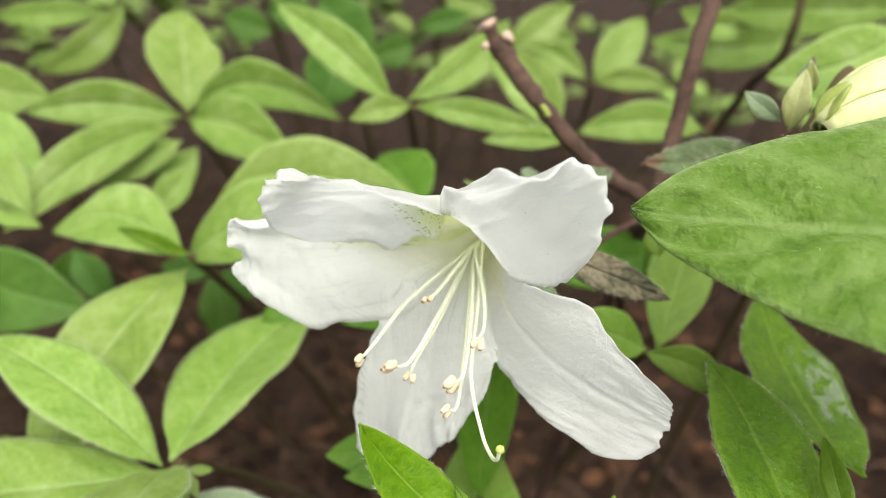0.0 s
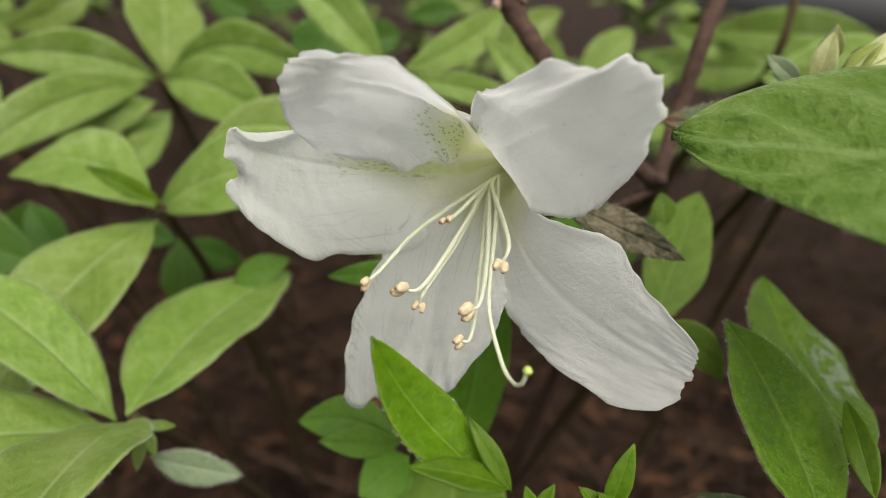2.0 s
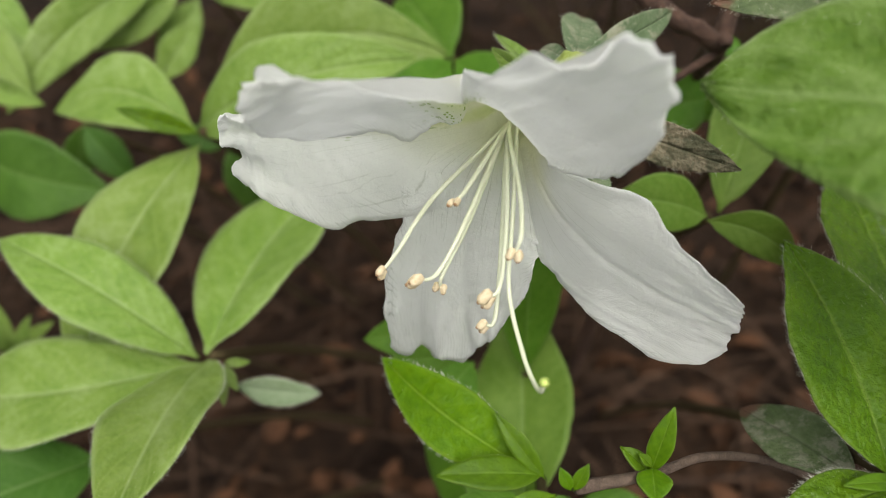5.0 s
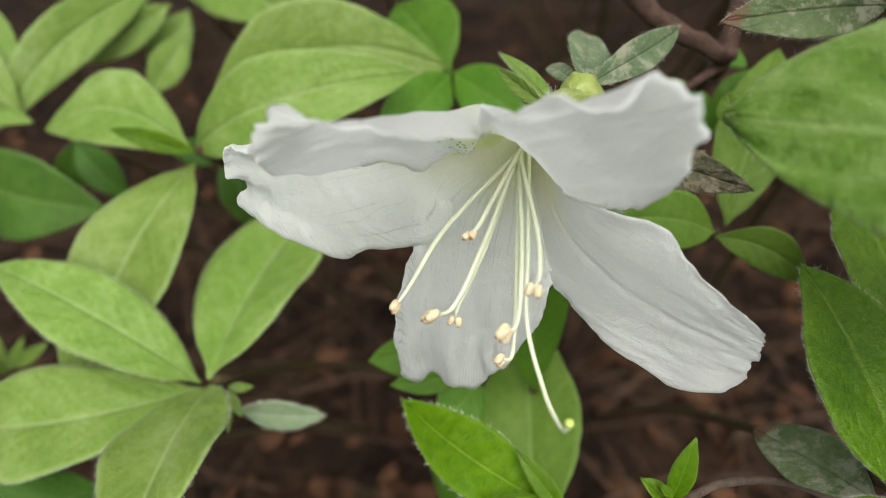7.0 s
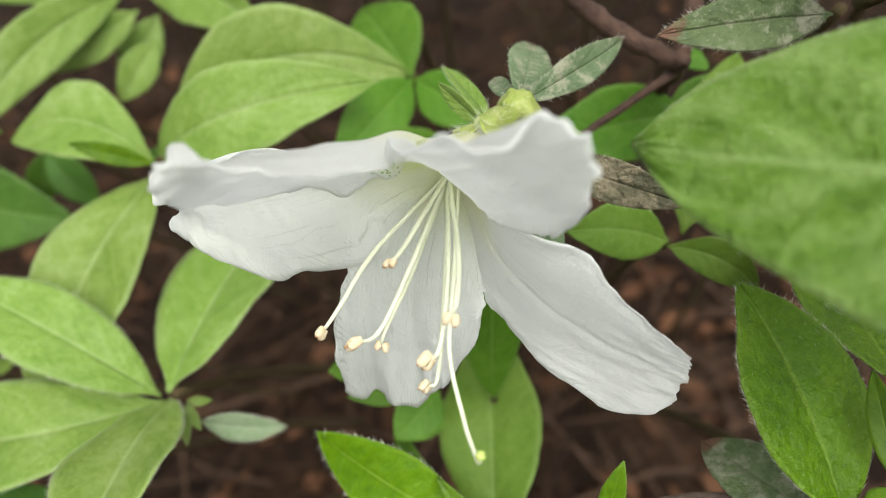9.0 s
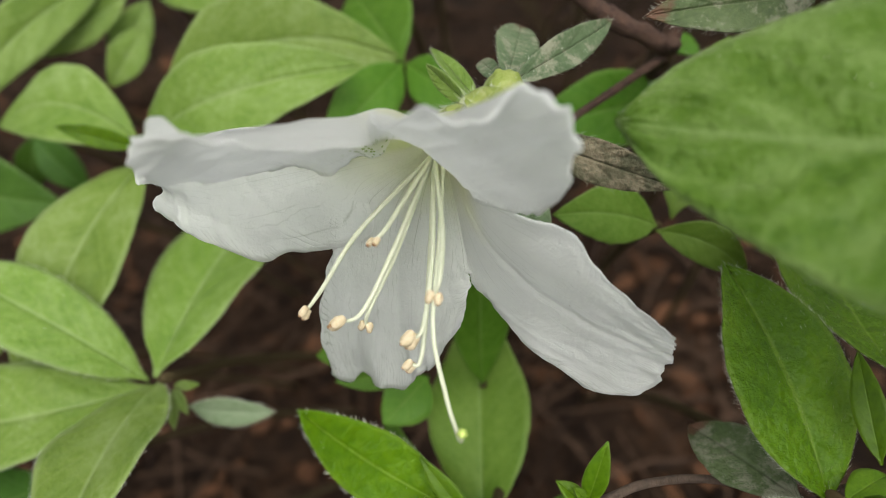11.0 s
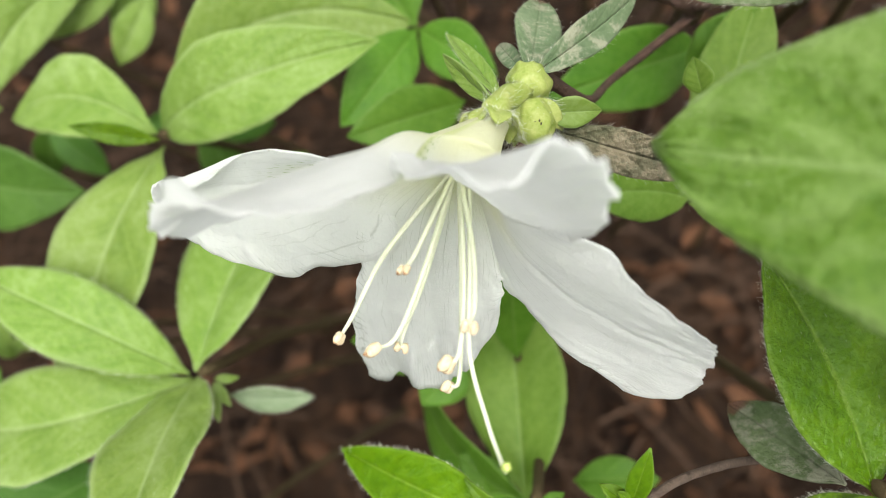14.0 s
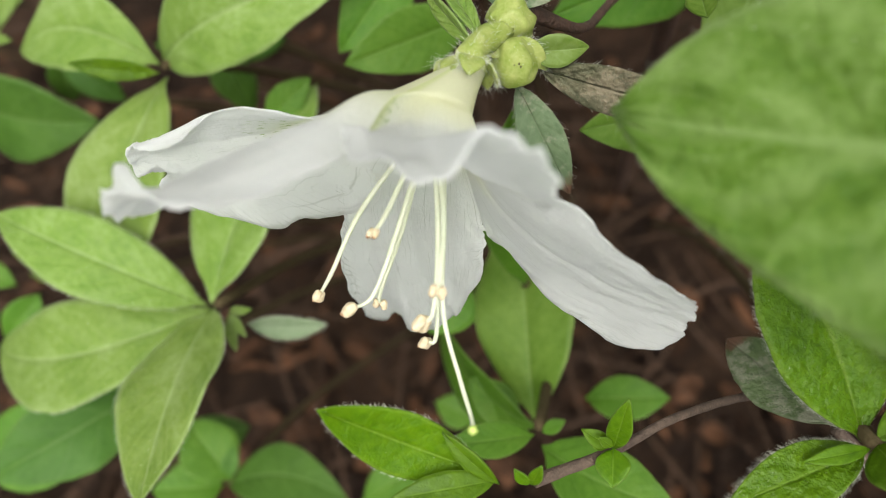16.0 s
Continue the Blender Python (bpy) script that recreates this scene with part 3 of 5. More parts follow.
def dry_stalks():
    rng = random.Random(9)
    verts, faces = [], []
    for k in range(3200):
        y = rng.uniform(-0.05, 1.3)
        x = rng.uniform(-1.0, 1.0) * (0.5 + 0.6 * max(y, 0.3))
        z = ground_height(x, y) + rng.uniform(0.004, 0.03)
        L, r = (rng.uniform(0.10, 0.26), rng.uniform(0.0010, 0.0018)) if k % 9 == 0 else (rng.uniform(0.04, 0.16), rng.uniform(0.0005, 0.0014))
        a, tilt = rng.uniform(0, 6.28), rng.uniform(-0.12, 0.16)
        d = Vector((math.cos(a) * math.cos(tilt), math.sin(a) * math.cos(tilt), math.sin(tilt)))
        o = Vector((-math.sin(a), math.cos(a), 0))
        b = len(verts)
        for s in (0, 0.5, 1):
            c = Vector((x, y, z)) + d * L * s + o * L * 0.08 * math.sin(3.1 * s) * rng.uniform(-1, 1)
            for q in range(3):
                ang = q * 2.094
                verts.append(c + (o * math.cos(ang) + Vector((0, 0, 1)) * math.sin(ang)) * r)
        for s in range(2):
            for q in range(3):
                faces.append((b + s * 3 + q, b + s * 3 + (q + 1) % 3, b + s * 3 + 3 + (q + 1) % 3, b + s * 3 + 3 + q))
    me = bpy.data.meshes.new("dry_stalks")
    me.from_pydata([tuple(v) for v in verts], [], faces)
    me.materials.append(NEEDLE)
    tagged(new("dry_stalks", me), "thin dry brown stalks lying over the soil", "dry stalks", "", "stuff")


leaf_litter()
dry_stalks()

# ---- the white flower ----
THROAT = Vector((0.0090, 0.1155, 0.4070))
CALYX_AT = Vector((0.0148, 0.1215, 0.4100))
FACING = (Vector((0.004, 0.087, 0.394)) - CALYX_AT).normalized()

flower = thing("azalea_flower", CALYX_AT, "open white azalea flower with five ruffled petals and speckled throat", "flower")


E1 = FACING.orthogonal().normalized()
E2 = FACING.cross(E1)
FOOT, RING, SPLIT, TUBE = 0.0027, 0.0048, 0.30, 0.14
UPPER = (Vector((0.1, 0, 1)) - FACING * FACING.dot(Vector((0.1, 0, 1)))).normalized()


def lag(a, b, c, x):
    return a * (2 * (x - 0.5) * (x - 1)) + b * (4 * x * (1 - x)) + c * (2 * x * (x - 0.5))


def ring(at, r, angle):
    """A round of the funnel, which swells on its upper side."""
    d = E1 * math.cos(angle) + E2 * math.sin(angle)
    swell = max(0.0, (r - FOOT) / (RING - FOOT)) * 1.0 * max(0.0, d.dot(UPPER)) ** 0.7
    return at + d * r * (1 + swell)


def bearing(p):
    d = Vector(p) - THROAT
    return math.atan2(d.dot(E2), d.dot(E1))


def ease(x):
    x = min(1.0, max(0.0, x))
    return x * x * (3 - 2 * x)


def nodes(values, x):
    """Smooth steps through evenly spaced values, x in 0..1."""
    x = min(1.0, max(0.0, x)) * (len(values) - 1)
    k = min(int(x), len(values) - 2)
    f = ease(x - k)
    return values[k] * (1 - f) + values[k + 1] * f


def along_side(values, u, v):
    half = values[:4] if v < 0 else values[4:]
    return nodes((0.0,) + tuple(half), (u - 0.15) / 0.8) * abs(v) ** 3


def petal(mids, tips, own, turns, splits, material, reach, lift, spread, roll, belly, seed):
    """One lobe of the corolla with its share of the tube. mids, tips: edge, middle, edge; turns: the angles of its two seams from its own bearing; splits: where its edges part from its neighbours'; reach, lift: the outline and ruffles of the free end across; spread, roll: those of its two sides."""

    def edge(side, u):
        k = 0 if side < 0 else 2
        root = ring(THROAT, RING, own + turns[0 if side < 0 else 1])
        split = splits[0 if side < 0 else 1]
        if u < SPLIT:
            return root.lerp(split, u / SPLIT)
        gap = split - lag(root, mids[k], tips[k], SPLIT)
        return lag(root, mids[k], tips[k], u) + gap * (1 - ease((u - SPLIT) / 0.35))

    def point(s, v):
        if s < TUBE:
            k = s / TUBE
            return ring(CALYX_AT.lerp(THROAT, k), FOOT + (RING - FOOT) * k ** 0.9, own + (turns[0] * -v if v < 0 else turns[1] * v))
        u = (s - TUBE) / (1 - TUBE)
        jag = 0.8 * noise.noise(Vector((v * 7, 0.5, seed))) + 0.22 * noise.noise(Vector((v * 13, 2.5, seed)))
        calm = 0.25 + 0.75 * ease((v + 0.9) / 0.9) if len(splits) > 2 else 1.0
        jag *= calm
        u *= 1 - 0.13 * abs(v) ** 5 + (nodes(reach, 0.5 + 0.5 * v) + 0.015 * jag) * u ** 5
        free = ease((u - SPLIT) / 0.2)
        nib = 0.058 * noise.noise(Vector((u * 15, math.copysign(2, v), seed))) + 0.030 * noise.noise(Vector((u * 37, math.copysign(4, v), seed)))
        vv = v * (1 + along_side(spread, u, v) + free * abs(v) ** 6 * nib)
        a, c, b = edge(-1, u), lag(ring(THROAT, RING, own), mids[1], tips[1], u), edge(1, u)
        p = lag(a, c, b, 0.5 + 0.5 * vv)
        n = (b - a).cross(tips[1] - THROAT).normalized()
        if belly and u < SPLIT:
            # the funnel swells between the calyx and the parting of the upper lobes
            p += Vector((0, 0.0005, 0.0013)) * ease(0.65 * (1 + belly * v)) * math.sin(math.pi * (u / SPLIT) ** 0.8) ** 2
        rim = max(abs(v) ** 4, u ** 6)
        p += n * (nodes(lift, 0.5 + 0.5 * v) * u ** 5 + along_side(roll, u, v))
        p += n * free * rim * calm * (0.0012 * noise.noise(Vector((v * 6.0, u * 9.0, seed + 4))) + 0.0004 * noise.noise(Vector((v * 17.0, u * 25.0, seed + 8))))
        p += n * 0.0008 * u * math.exp(-(v / 0.07) ** 2) * (1 - u * u)
        p += n * free * (0.0004 * noise.noise(p * 110 + n * seed) + 0.00015 * noise.noise(p * 290 + n * seed)) * calm
        return p

    part("petal", sheet(point, 80, 60, 0.00022), material, flower)


PETALS = [
    ("upper_left", (-0.0087, 0.0956, 0.4248), (-0.0255, 0.0857, 0.4261), (-0.0059, 0.0814, 0.4301), (-0.0078, 0.1116, 0.4132), (-0.0250, 0.0936, 0.4279), (-0.0267, 0.0967, 0.4117)),
    ("upper_right", (0.0090, 0.1012, 0.4171), (0.0243, 0.0836, 0.4321), (0.0026, 0.0991, 0.4250), (0.0154, 0.1067, 0.4030), (0.0115, 0.0786, 0.4342), (0.0313, 0.0806, 0.4236)),
    ("left", (-0.0260, 0.1157, 0.4058), (-0.0394, 0.1103, 0.4108), (-0.0219, 0.1161, 0.4131), (-0.0218, 0.1122, 0.3910), (-0.0365, 0.1074, 0.4069), (-0.0404, 0.1118, 0.3996)),
    ("lower", (0.0026, 0.1086, 0.3923), (0.0012, 0.1019, 0.3657), (-0.0088, 0.1099, 0.3962), (0.0147, 0.1055, 0.3907), (-0.0140, 0.1058, 0.3479), (0.0085, 0.1008, 0.3700)),
    ("right", (0.0219, 0.1015, 0.3928), (0.0467, 0.0893, 0.3844), (0.0139, 0.1072, 0.3830), (0.0268, 0.0964, 0.4053), (0.0442, 0.0837, 0.3765), (0.0472, 0.0878, 0.3891)),
]
REACH = (
    (0.041, 0.001, -0.002, 0.012, 0.005, -0.003, 0.004),
    (0.013, -0.02, 0.019, 0.036, 0.012, 0.04, 0.06),
    (-0.004, -0.008, -0.014, -0.002, -0.013, -0.004, 0.056),
    (0.028, -0.045, -0.013, 0.051, 0.02, 0.038, -0.033),
    (-0.022, -0.022, 0.0, 0.032, 0.012, -0.066, 0.105),
)
LIFT = (
    (0.001, -0.0012, 0.0005, -0.0003, 0.0003, -0.0001, 0.0001),
    (0.0005, -0.0008, -0.0007, 0.0, 0.0026, -0.0015, 0.0),
    (-0.0003, 0.0004, 0.0004, 0.0, -0.0003, -0.0004, 0.0003),
    (-0.0002, 0.0016, -0.0021, 0.0009, -0.0001, 0.0003, 0.0001),
    (0.0005, 0.0009, 0.0012, -0.0003, -0.0027, 0.0023, -0.0009),
)
SPREAD = (
    (-0.001, -0.023, 0.028, -0.008, -0.037, -0.011, 0.115, -0.006),
    (-0.009, -0.126, 0.168, -0.009, -0.008, 0.055, -0.059, -0.029),
    (-0.002, 0.024, -0.071, 0.024, -0.017, 0.107, -0.075, 0.019),
    (0.0, -0.06, 0.078, -0.011, -0.011, 0.021, 0.031, -0.019),
    (-0.002, 0.097, 0.017, -0.017, 0.373, 0.158, 0.016, 0.016),
)
ROLL = (
    (0.0001, -0.0001, 0.0, 0.0004, 0.0016, -0.0037, -0.0012, 0.0009),
    (0.0004, -0.0005, 0.0012, -0.0006, 0.0, 0.0004, -0.0019, 0.0011),
    (-0.0004, 0.0011, -0.0012, 0.0001, -0.0004, 0.0022, 0.0011, 0.0003),
    (0.0, -0.0001, -0.001, 0.0007, -0.0002, 0.0, -0.0003, 0.0004),
    (-0.0008, 0.0013, -0.0007, 0.0012, -0.0007, -0.0009, -0.0007, 0.0002),
)
ORDER = [0, 1, 4, 3, 2]
FLIP = [False, True, False, False, False]
lobes = []
for slot, k in enumerate(ORDER):
    name, mid_c, tip_c, mid_a, mid_b, tip_a, tip_b = PETALS[k]
    # after the swap the first edge always meets the next lobe and the second the one before
    mids, tips = [Vector(mid_a), Vector(mid_c), Vector(mid_b)], [Vector(tip_a), Vector(tip_c), Vector(tip_b)]
    if FLIP[slot]:
        mids.reverse(), tips.reverse()
    lobes.append((mids, tips, bearing(mid_c)))
seams = []
for i in range(5):
    (m, t, own), (m2, t2, other) = lobes[i], lobes[(i + 1) % 5]
    half = ((other - own + math.pi) % (2 * math.pi) - math.pi) / 2
    root = ring(THROAT, RING, own + half)
    split = (lag(root, m[0], t[0], SPLIT) + lag(root, m2[2], t2[2], SPLIT)) / 2
    if i == 0:
        split = Vector((0.0026, 0.0965, 0.4208))
    if i == 2:
        split = Vector((0.0140, 0.1090, 0.3910))
    if i == 4:
        split = Vector((0.0004, 0.1070, 0.4098))
    seams.append((half, split))
for i, (mids, tips, own) in enumerate(lobes):
    ahead, behind = seams[i], seams[i - 1]
    if i == 4:
        # this lobe tucks in behind its neighbour
        ahead = (ahead[0], Vector((-0.0052, 0.1128, 0.4118)))
    petal(mids, tips, own, (ahead[0], -behind[0]), (ahead[1], behind[1]) + ((True,) if i == 4 else ()), (SPECKLED, SPECKLED_EDGE, PETAL, LINED, SPECKLED_LOW)[i], REACH[i], LIFT[i], SPREAD[i], ROLL[i], (-1, 1, 0, 0, 0)[i], 3.1 + 7.7 * i)


def stamen(tip, bend, mid, second):
    """A filament through the middle and the bend near its end, with a two-celled anther set across the tip."""
    tip, bend, mid = Vector(tip), Vector(bend), Vector(mid)
    root = CALYX_AT.lerp(THROAT, 0.75)
    fil = part("stamen", tube([(root, 0.00042), (THROAT.lerp(mid, 0.12), 0.00042), (mid, 0.00043), (bend, 0.00037), (tip, 0.00024)], 10, 9), FILAMENT, flower)
    d = (tip - bend).normalized()
    side = d.cross(FACING)
    side = side.normalized() if side.length > 1e-6 else Vector((1, 0, 0))
    for s in (-1, 1):
        cell = part("anther", blob(tip + side * 0.00062 * s + d * 0.0002, d + FACING * 0.5 + side * 0.25 * s, 0.0023 * second, 0.00078 * second, 10, 12, 0.0, 0.35, 0.2), ANTHER, fil, "tan two-celled anther")
        part("pore", blob(tip + side * 0.00072 * s + d * 0.00125 * second, d + FACING * 0.5, 0.0005, 0.00034, 5, 8), PORE, cell, "brown pore at the anther's end")


for tip, bend, mid, size in (
    ((-0.0111, 0.0924, 0.3929), (-0.0089, 0.0956, 0.3945), (-0.0033, 0.1040, 0.3996), 0.85),
    ((-0.0051, 0.0887, 0.3943), (-0.0018, 0.0912, 0.3940), (0.0026, 0.0990, 0.3992), 1.15),
    ((-0.0017, 0.0918, 0.3904), (-0.0011, 0.0926, 0.3928), (0.0030, 0.1000, 0.3982), 0.75),
    ((0.0061, 0.0864, 0.3931), (0.0080, 0.0878, 0.3945), (0.0090, 0.0990, 0.3990), 1.2),
    ((0.0056, 0.0859, 0.3877), (0.0074, 0.0871, 0.3888), (0.0084, 0.1020, 0.3968), 0.85),
    ((0.0101, 0.0867, 0.4017), (0.0110, 0.0885, 0.4042), (0.0109, 0.0985, 0.4046), 0.85),
    ((0.0009, 0.0951, 0.4050), (0.0024, 0.0978, 0.4052), (0.0050, 0.1050, 0.4058), 0.7),
):
    stamen(tip, bend, mid, size)
PISTIL_TIP = Vector((0.0141, 0.0696, 0.3932))
pistil = part("pistil", tube([(CALYX_AT.lerp(THROAT, 0.7), 0.0004), (Vector((0.0100, 0.1000, 0.3995)), 0.00038), (Vector((0.0094, 0.0875, 0.3940)), 0.00036), (Vector((0.0115, 0.0785, 0.3895)), 0.00034), (Vector((0.0130, 0.0735, 0.3888)), 0.00032), (Vector((0.0138, 0.0704, 0.3905)), 0.00032), (PISTIL_TIP, 0.00032)], 8, 9), FILAMENT, flower)
part("stigma", blob(PISTIL_TIP, (0.1, -0.3, 1), 0.0012, 0.00068, 8, 12, 0.10, 0.15), STIGMA, pistil, "round yellow-green stigma")

def fuzz(path, count, length, seed, lean=0.5):
    """Fine hairs standing round a stalk or knob given by (place, radius) pairs."""
    rng = random.Random(seed)
    pts = smooth_path(path, 6)
    bm = bmesh.new()
    for k in range(count):
        i = rng.randrange(len(pts) - 1)
        (a, r), (b, r2) = pts[i], pts[i + 1]
        f = rng.random()
        axis = (b - a).normalized()
        x = axis.orthogonal().normalized()
        ang = rng.uniform(0, 6.283)
        o = x * math.cos(ang) + axis.cross(x) * math.sin(ang)
        p = a.lerp(b, f) + o * (r * (1 - f) + r2 * f) * 0.95
        d = (o + axis * rng.uniform(-0.2, 1.0) * lean + Vector((rng.uniform(-0.4, 0.4), rng.uniform(-0.4, 0.4), rng.uniform(-0.4, 0.4)))).normalized()
        ln = length * rng.uniform(0.4, 1.2)
        w = axis.cross(o) * 0.000022
        h = axis * 0.000022
        mid = p + d * ln * 0.55
        end = p + d * ln + axis * ln * rng.uniform(-0.35, 0.35)
        v = [bm.verts.new(q) for q in (p + w, p - w + h, p - w - h, mid + w * 0.7, mid - w * 0.7 + h * 0.7, mid - w * 0.7 - h * 0.7, end)]
        for q in ((0, 1, 4, 3), (1, 2, 5, 4), (2, 0, 3, 5), (3, 4, 6), (4, 5, 6), (5, 3, 6)):
            bm.faces.new([v[t] for t in q])
    return bm


# calyx: hairy lobes round the foot of the tube
for k in range(6):
    a = k * 2 * math.pi / 6 + 0.3 + 0.25 * math.sin(3.0 * k)
    x = FACING.orthogonal().normalized()
    d = x * math.cos(a) + FACING.cross(x) * math.sin(a)
    foot = CALYX_AT - FACING * 0.0014 + d * 0.0020
    tip = CALYX_AT + FACING * (0.0022 + 0.0010 * math.sin(5.0 * k)) + d * (0.0054 + 0.0008 * math.cos(4.0 * k))
    surf = leaf_surface(foot, tip, d, 0.0040, 0.08, 0.0, 0.3, k)
    lobe = part("sepal", sheet(surf, 12, 8, 0.0004), CALYX, flower)
    part("sepal_hairs", fringe(surf, 90, 0.0022, 40 + k, 60), HAIR, lobe, "long white hairs")
STALK = [(CALYX_AT + FACING * 0.0002, 0.0028), (CALYX_AT - FACING * 0.0010, 0.0030), (CALYX_AT - FACING * 0.003, 0.0024), (Vector((0.0200, 0.1315, 0.4087)), 0.0020)]
pedicel = part("pedicel", tube(STALK, 6, 14, 0.35), CALYX, flower)
part("pedicel_hairs", fuzz(STALK, 260, 0.0016, 12), HAIR, pedicel, "dense white hairs")

# ---- shoots, near to far ----
shoot('young', [
    ((-0.0699, 0.1289, 0.3311), (-0.1219, 0.1444, 0.3606), (0.47, -0.39, 0.79), 0.0200, 0.146, -0.019, 0.12),
    ((-0.0666, 0.1277, 0.3336), (-0.0430, 0.1932, 0.3487), (-0.42, -0.75, 0.52), 0.0353, 0.044, -0.039, 0.15),
    ((-0.0705, 0.1295, 0.3280), (-0.1439, 0.1250, 0.3233), (0.45, -0.17, 0.88), 0.0293, 0.133, -0.144, 0.12),
    ((-0.0664, 0.1269, 0.3322), (-0.0666, 0.0734, 0.3452), (-0.19, -0.08, 0.98), 0.0259, 0.078, -0.033, 0.15),
    ((-0.0609, 0.1266, 0.3234), (-0.0384, 0.1257, 0.3217), (-0.01, -0.92, 0.39), 0.0081, 0.050, 0.000, 0.15, 'grey'),
    ((-0.0614, 0.1256, 0.3333), (-0.0541, 0.1242, 0.3352), (-0.29, -0.83, 0.48), 0.0025, 0.050, 0.000, 0.20),
    ((-0.0614, 0.1251, 0.3328), (-0.0567, 0.1190, 0.3302), (-0.13, -0.46, 0.88), 0.0028, 0.050, 0.000, 0.20),
    ((-0.0619, 0.1246, 0.3323), (-0.0599, 0.1161, 0.3278), (0.03, -0.46, 0.89), 0.0031, 0.050, 0.000, 0.20),
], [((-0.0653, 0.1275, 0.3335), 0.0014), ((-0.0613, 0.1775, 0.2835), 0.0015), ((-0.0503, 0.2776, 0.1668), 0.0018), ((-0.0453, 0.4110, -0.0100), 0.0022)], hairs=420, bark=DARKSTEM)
shoot('young', [
    ((-0.0821, 0.1880, 0.3605), (-0.1065, 0.1249, 0.3244), (-0.04, -0.38, 0.93), 0.0313, 0.118, -0.005, 0.12),
    ((-0.0835, 0.1900, 0.3640), (-0.1366, 0.2036, 0.3651), (-0.08, -0.60, 0.79), 0.0240, 0.100, 0.132, 0.12),
    ((-0.0773, 0.1794, 0.3694), (-0.0972, 0.1755, 0.3791), (0.39, -0.79, 0.47), 0.0056, 0.050, 0.000, 0.30, 'fresh'),
    ((-0.0841, 0.1932, 0.3615), (-0.0160, 0.1845, 0.3906), (0.16, -0.74, 0.65), 0.0252, 0.152, -0.027, 0.12),
    ((-0.0848, 0.2053, 0.3623), (-0.0074, 0.2122, 0.3778), (-0.00, -0.91, 0.41), 0.0304, 0.050, -0.180, 0.10),
    ((-0.1091, 0.2662, 0.3680), (-0.1223, 0.2515, 0.3512), (0.41, -0.82, 0.39), 0.0128, 0.100, 0.000, 0.20),
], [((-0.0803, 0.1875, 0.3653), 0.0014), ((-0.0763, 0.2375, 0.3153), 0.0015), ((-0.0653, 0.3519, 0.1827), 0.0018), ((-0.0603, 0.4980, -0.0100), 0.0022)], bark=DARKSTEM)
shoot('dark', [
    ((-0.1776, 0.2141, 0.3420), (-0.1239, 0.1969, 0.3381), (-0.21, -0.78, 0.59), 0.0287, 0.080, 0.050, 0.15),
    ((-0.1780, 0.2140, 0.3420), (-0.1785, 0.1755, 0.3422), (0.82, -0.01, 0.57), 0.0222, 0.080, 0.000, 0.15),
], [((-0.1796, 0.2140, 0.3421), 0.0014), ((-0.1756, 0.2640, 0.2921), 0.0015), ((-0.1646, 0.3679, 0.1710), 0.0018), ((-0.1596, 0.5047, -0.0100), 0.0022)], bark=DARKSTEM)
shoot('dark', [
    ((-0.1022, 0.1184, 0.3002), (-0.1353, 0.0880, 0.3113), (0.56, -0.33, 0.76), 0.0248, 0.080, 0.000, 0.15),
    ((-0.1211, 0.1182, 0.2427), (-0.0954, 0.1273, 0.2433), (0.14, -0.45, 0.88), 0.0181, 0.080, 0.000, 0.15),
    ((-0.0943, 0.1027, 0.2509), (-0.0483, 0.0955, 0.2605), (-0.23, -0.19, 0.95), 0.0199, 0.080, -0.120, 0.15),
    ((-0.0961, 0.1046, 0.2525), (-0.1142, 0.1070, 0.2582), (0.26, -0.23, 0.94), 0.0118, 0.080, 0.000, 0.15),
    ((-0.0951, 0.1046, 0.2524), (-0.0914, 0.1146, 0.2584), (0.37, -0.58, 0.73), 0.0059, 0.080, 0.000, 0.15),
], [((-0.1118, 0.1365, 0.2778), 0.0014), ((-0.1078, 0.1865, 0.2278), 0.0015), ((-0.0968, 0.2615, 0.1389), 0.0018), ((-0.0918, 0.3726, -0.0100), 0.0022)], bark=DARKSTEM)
shoot('mid', [
    ((-0.1621, 0.1579, 0.3034), (-0.1791, 0.1628, 0.3105), (0.28, -0.34, 0.90), 0.0098, 0.080, 0.000, 0.15),
    ((-0.1546, 0.1557, 0.3003), (-0.1672, 0.1421, 0.2938), (0.45, -0.69, 0.57), 0.0118, 0.080, 0.000, 0.15),
    ((-0.1368, 0.1142, 0.2680), (-0.1749, 0.1059, 0.2830), (0.41, -0.32, 0.86), 0.0290, 0.080, 0.000, 0.15),
    ((-0.1387, 0.1260, 0.2642), (-0.1522, 0.1322, 0.2714), (0.38, -0.22, 0.90), 0.0123, 0.080, 0.000, 0.15),
], [((-0.1645, 0.1536, 0.2888), 0.0012), ((-0.1605, 0.2036, 0.2388), 0.0013), ((-0.1495, 0.2836, 0.1444), 0.0016), ((-0.1445, 0.3991, -0.0100), 0.0019)], bark=DARKSTEM)
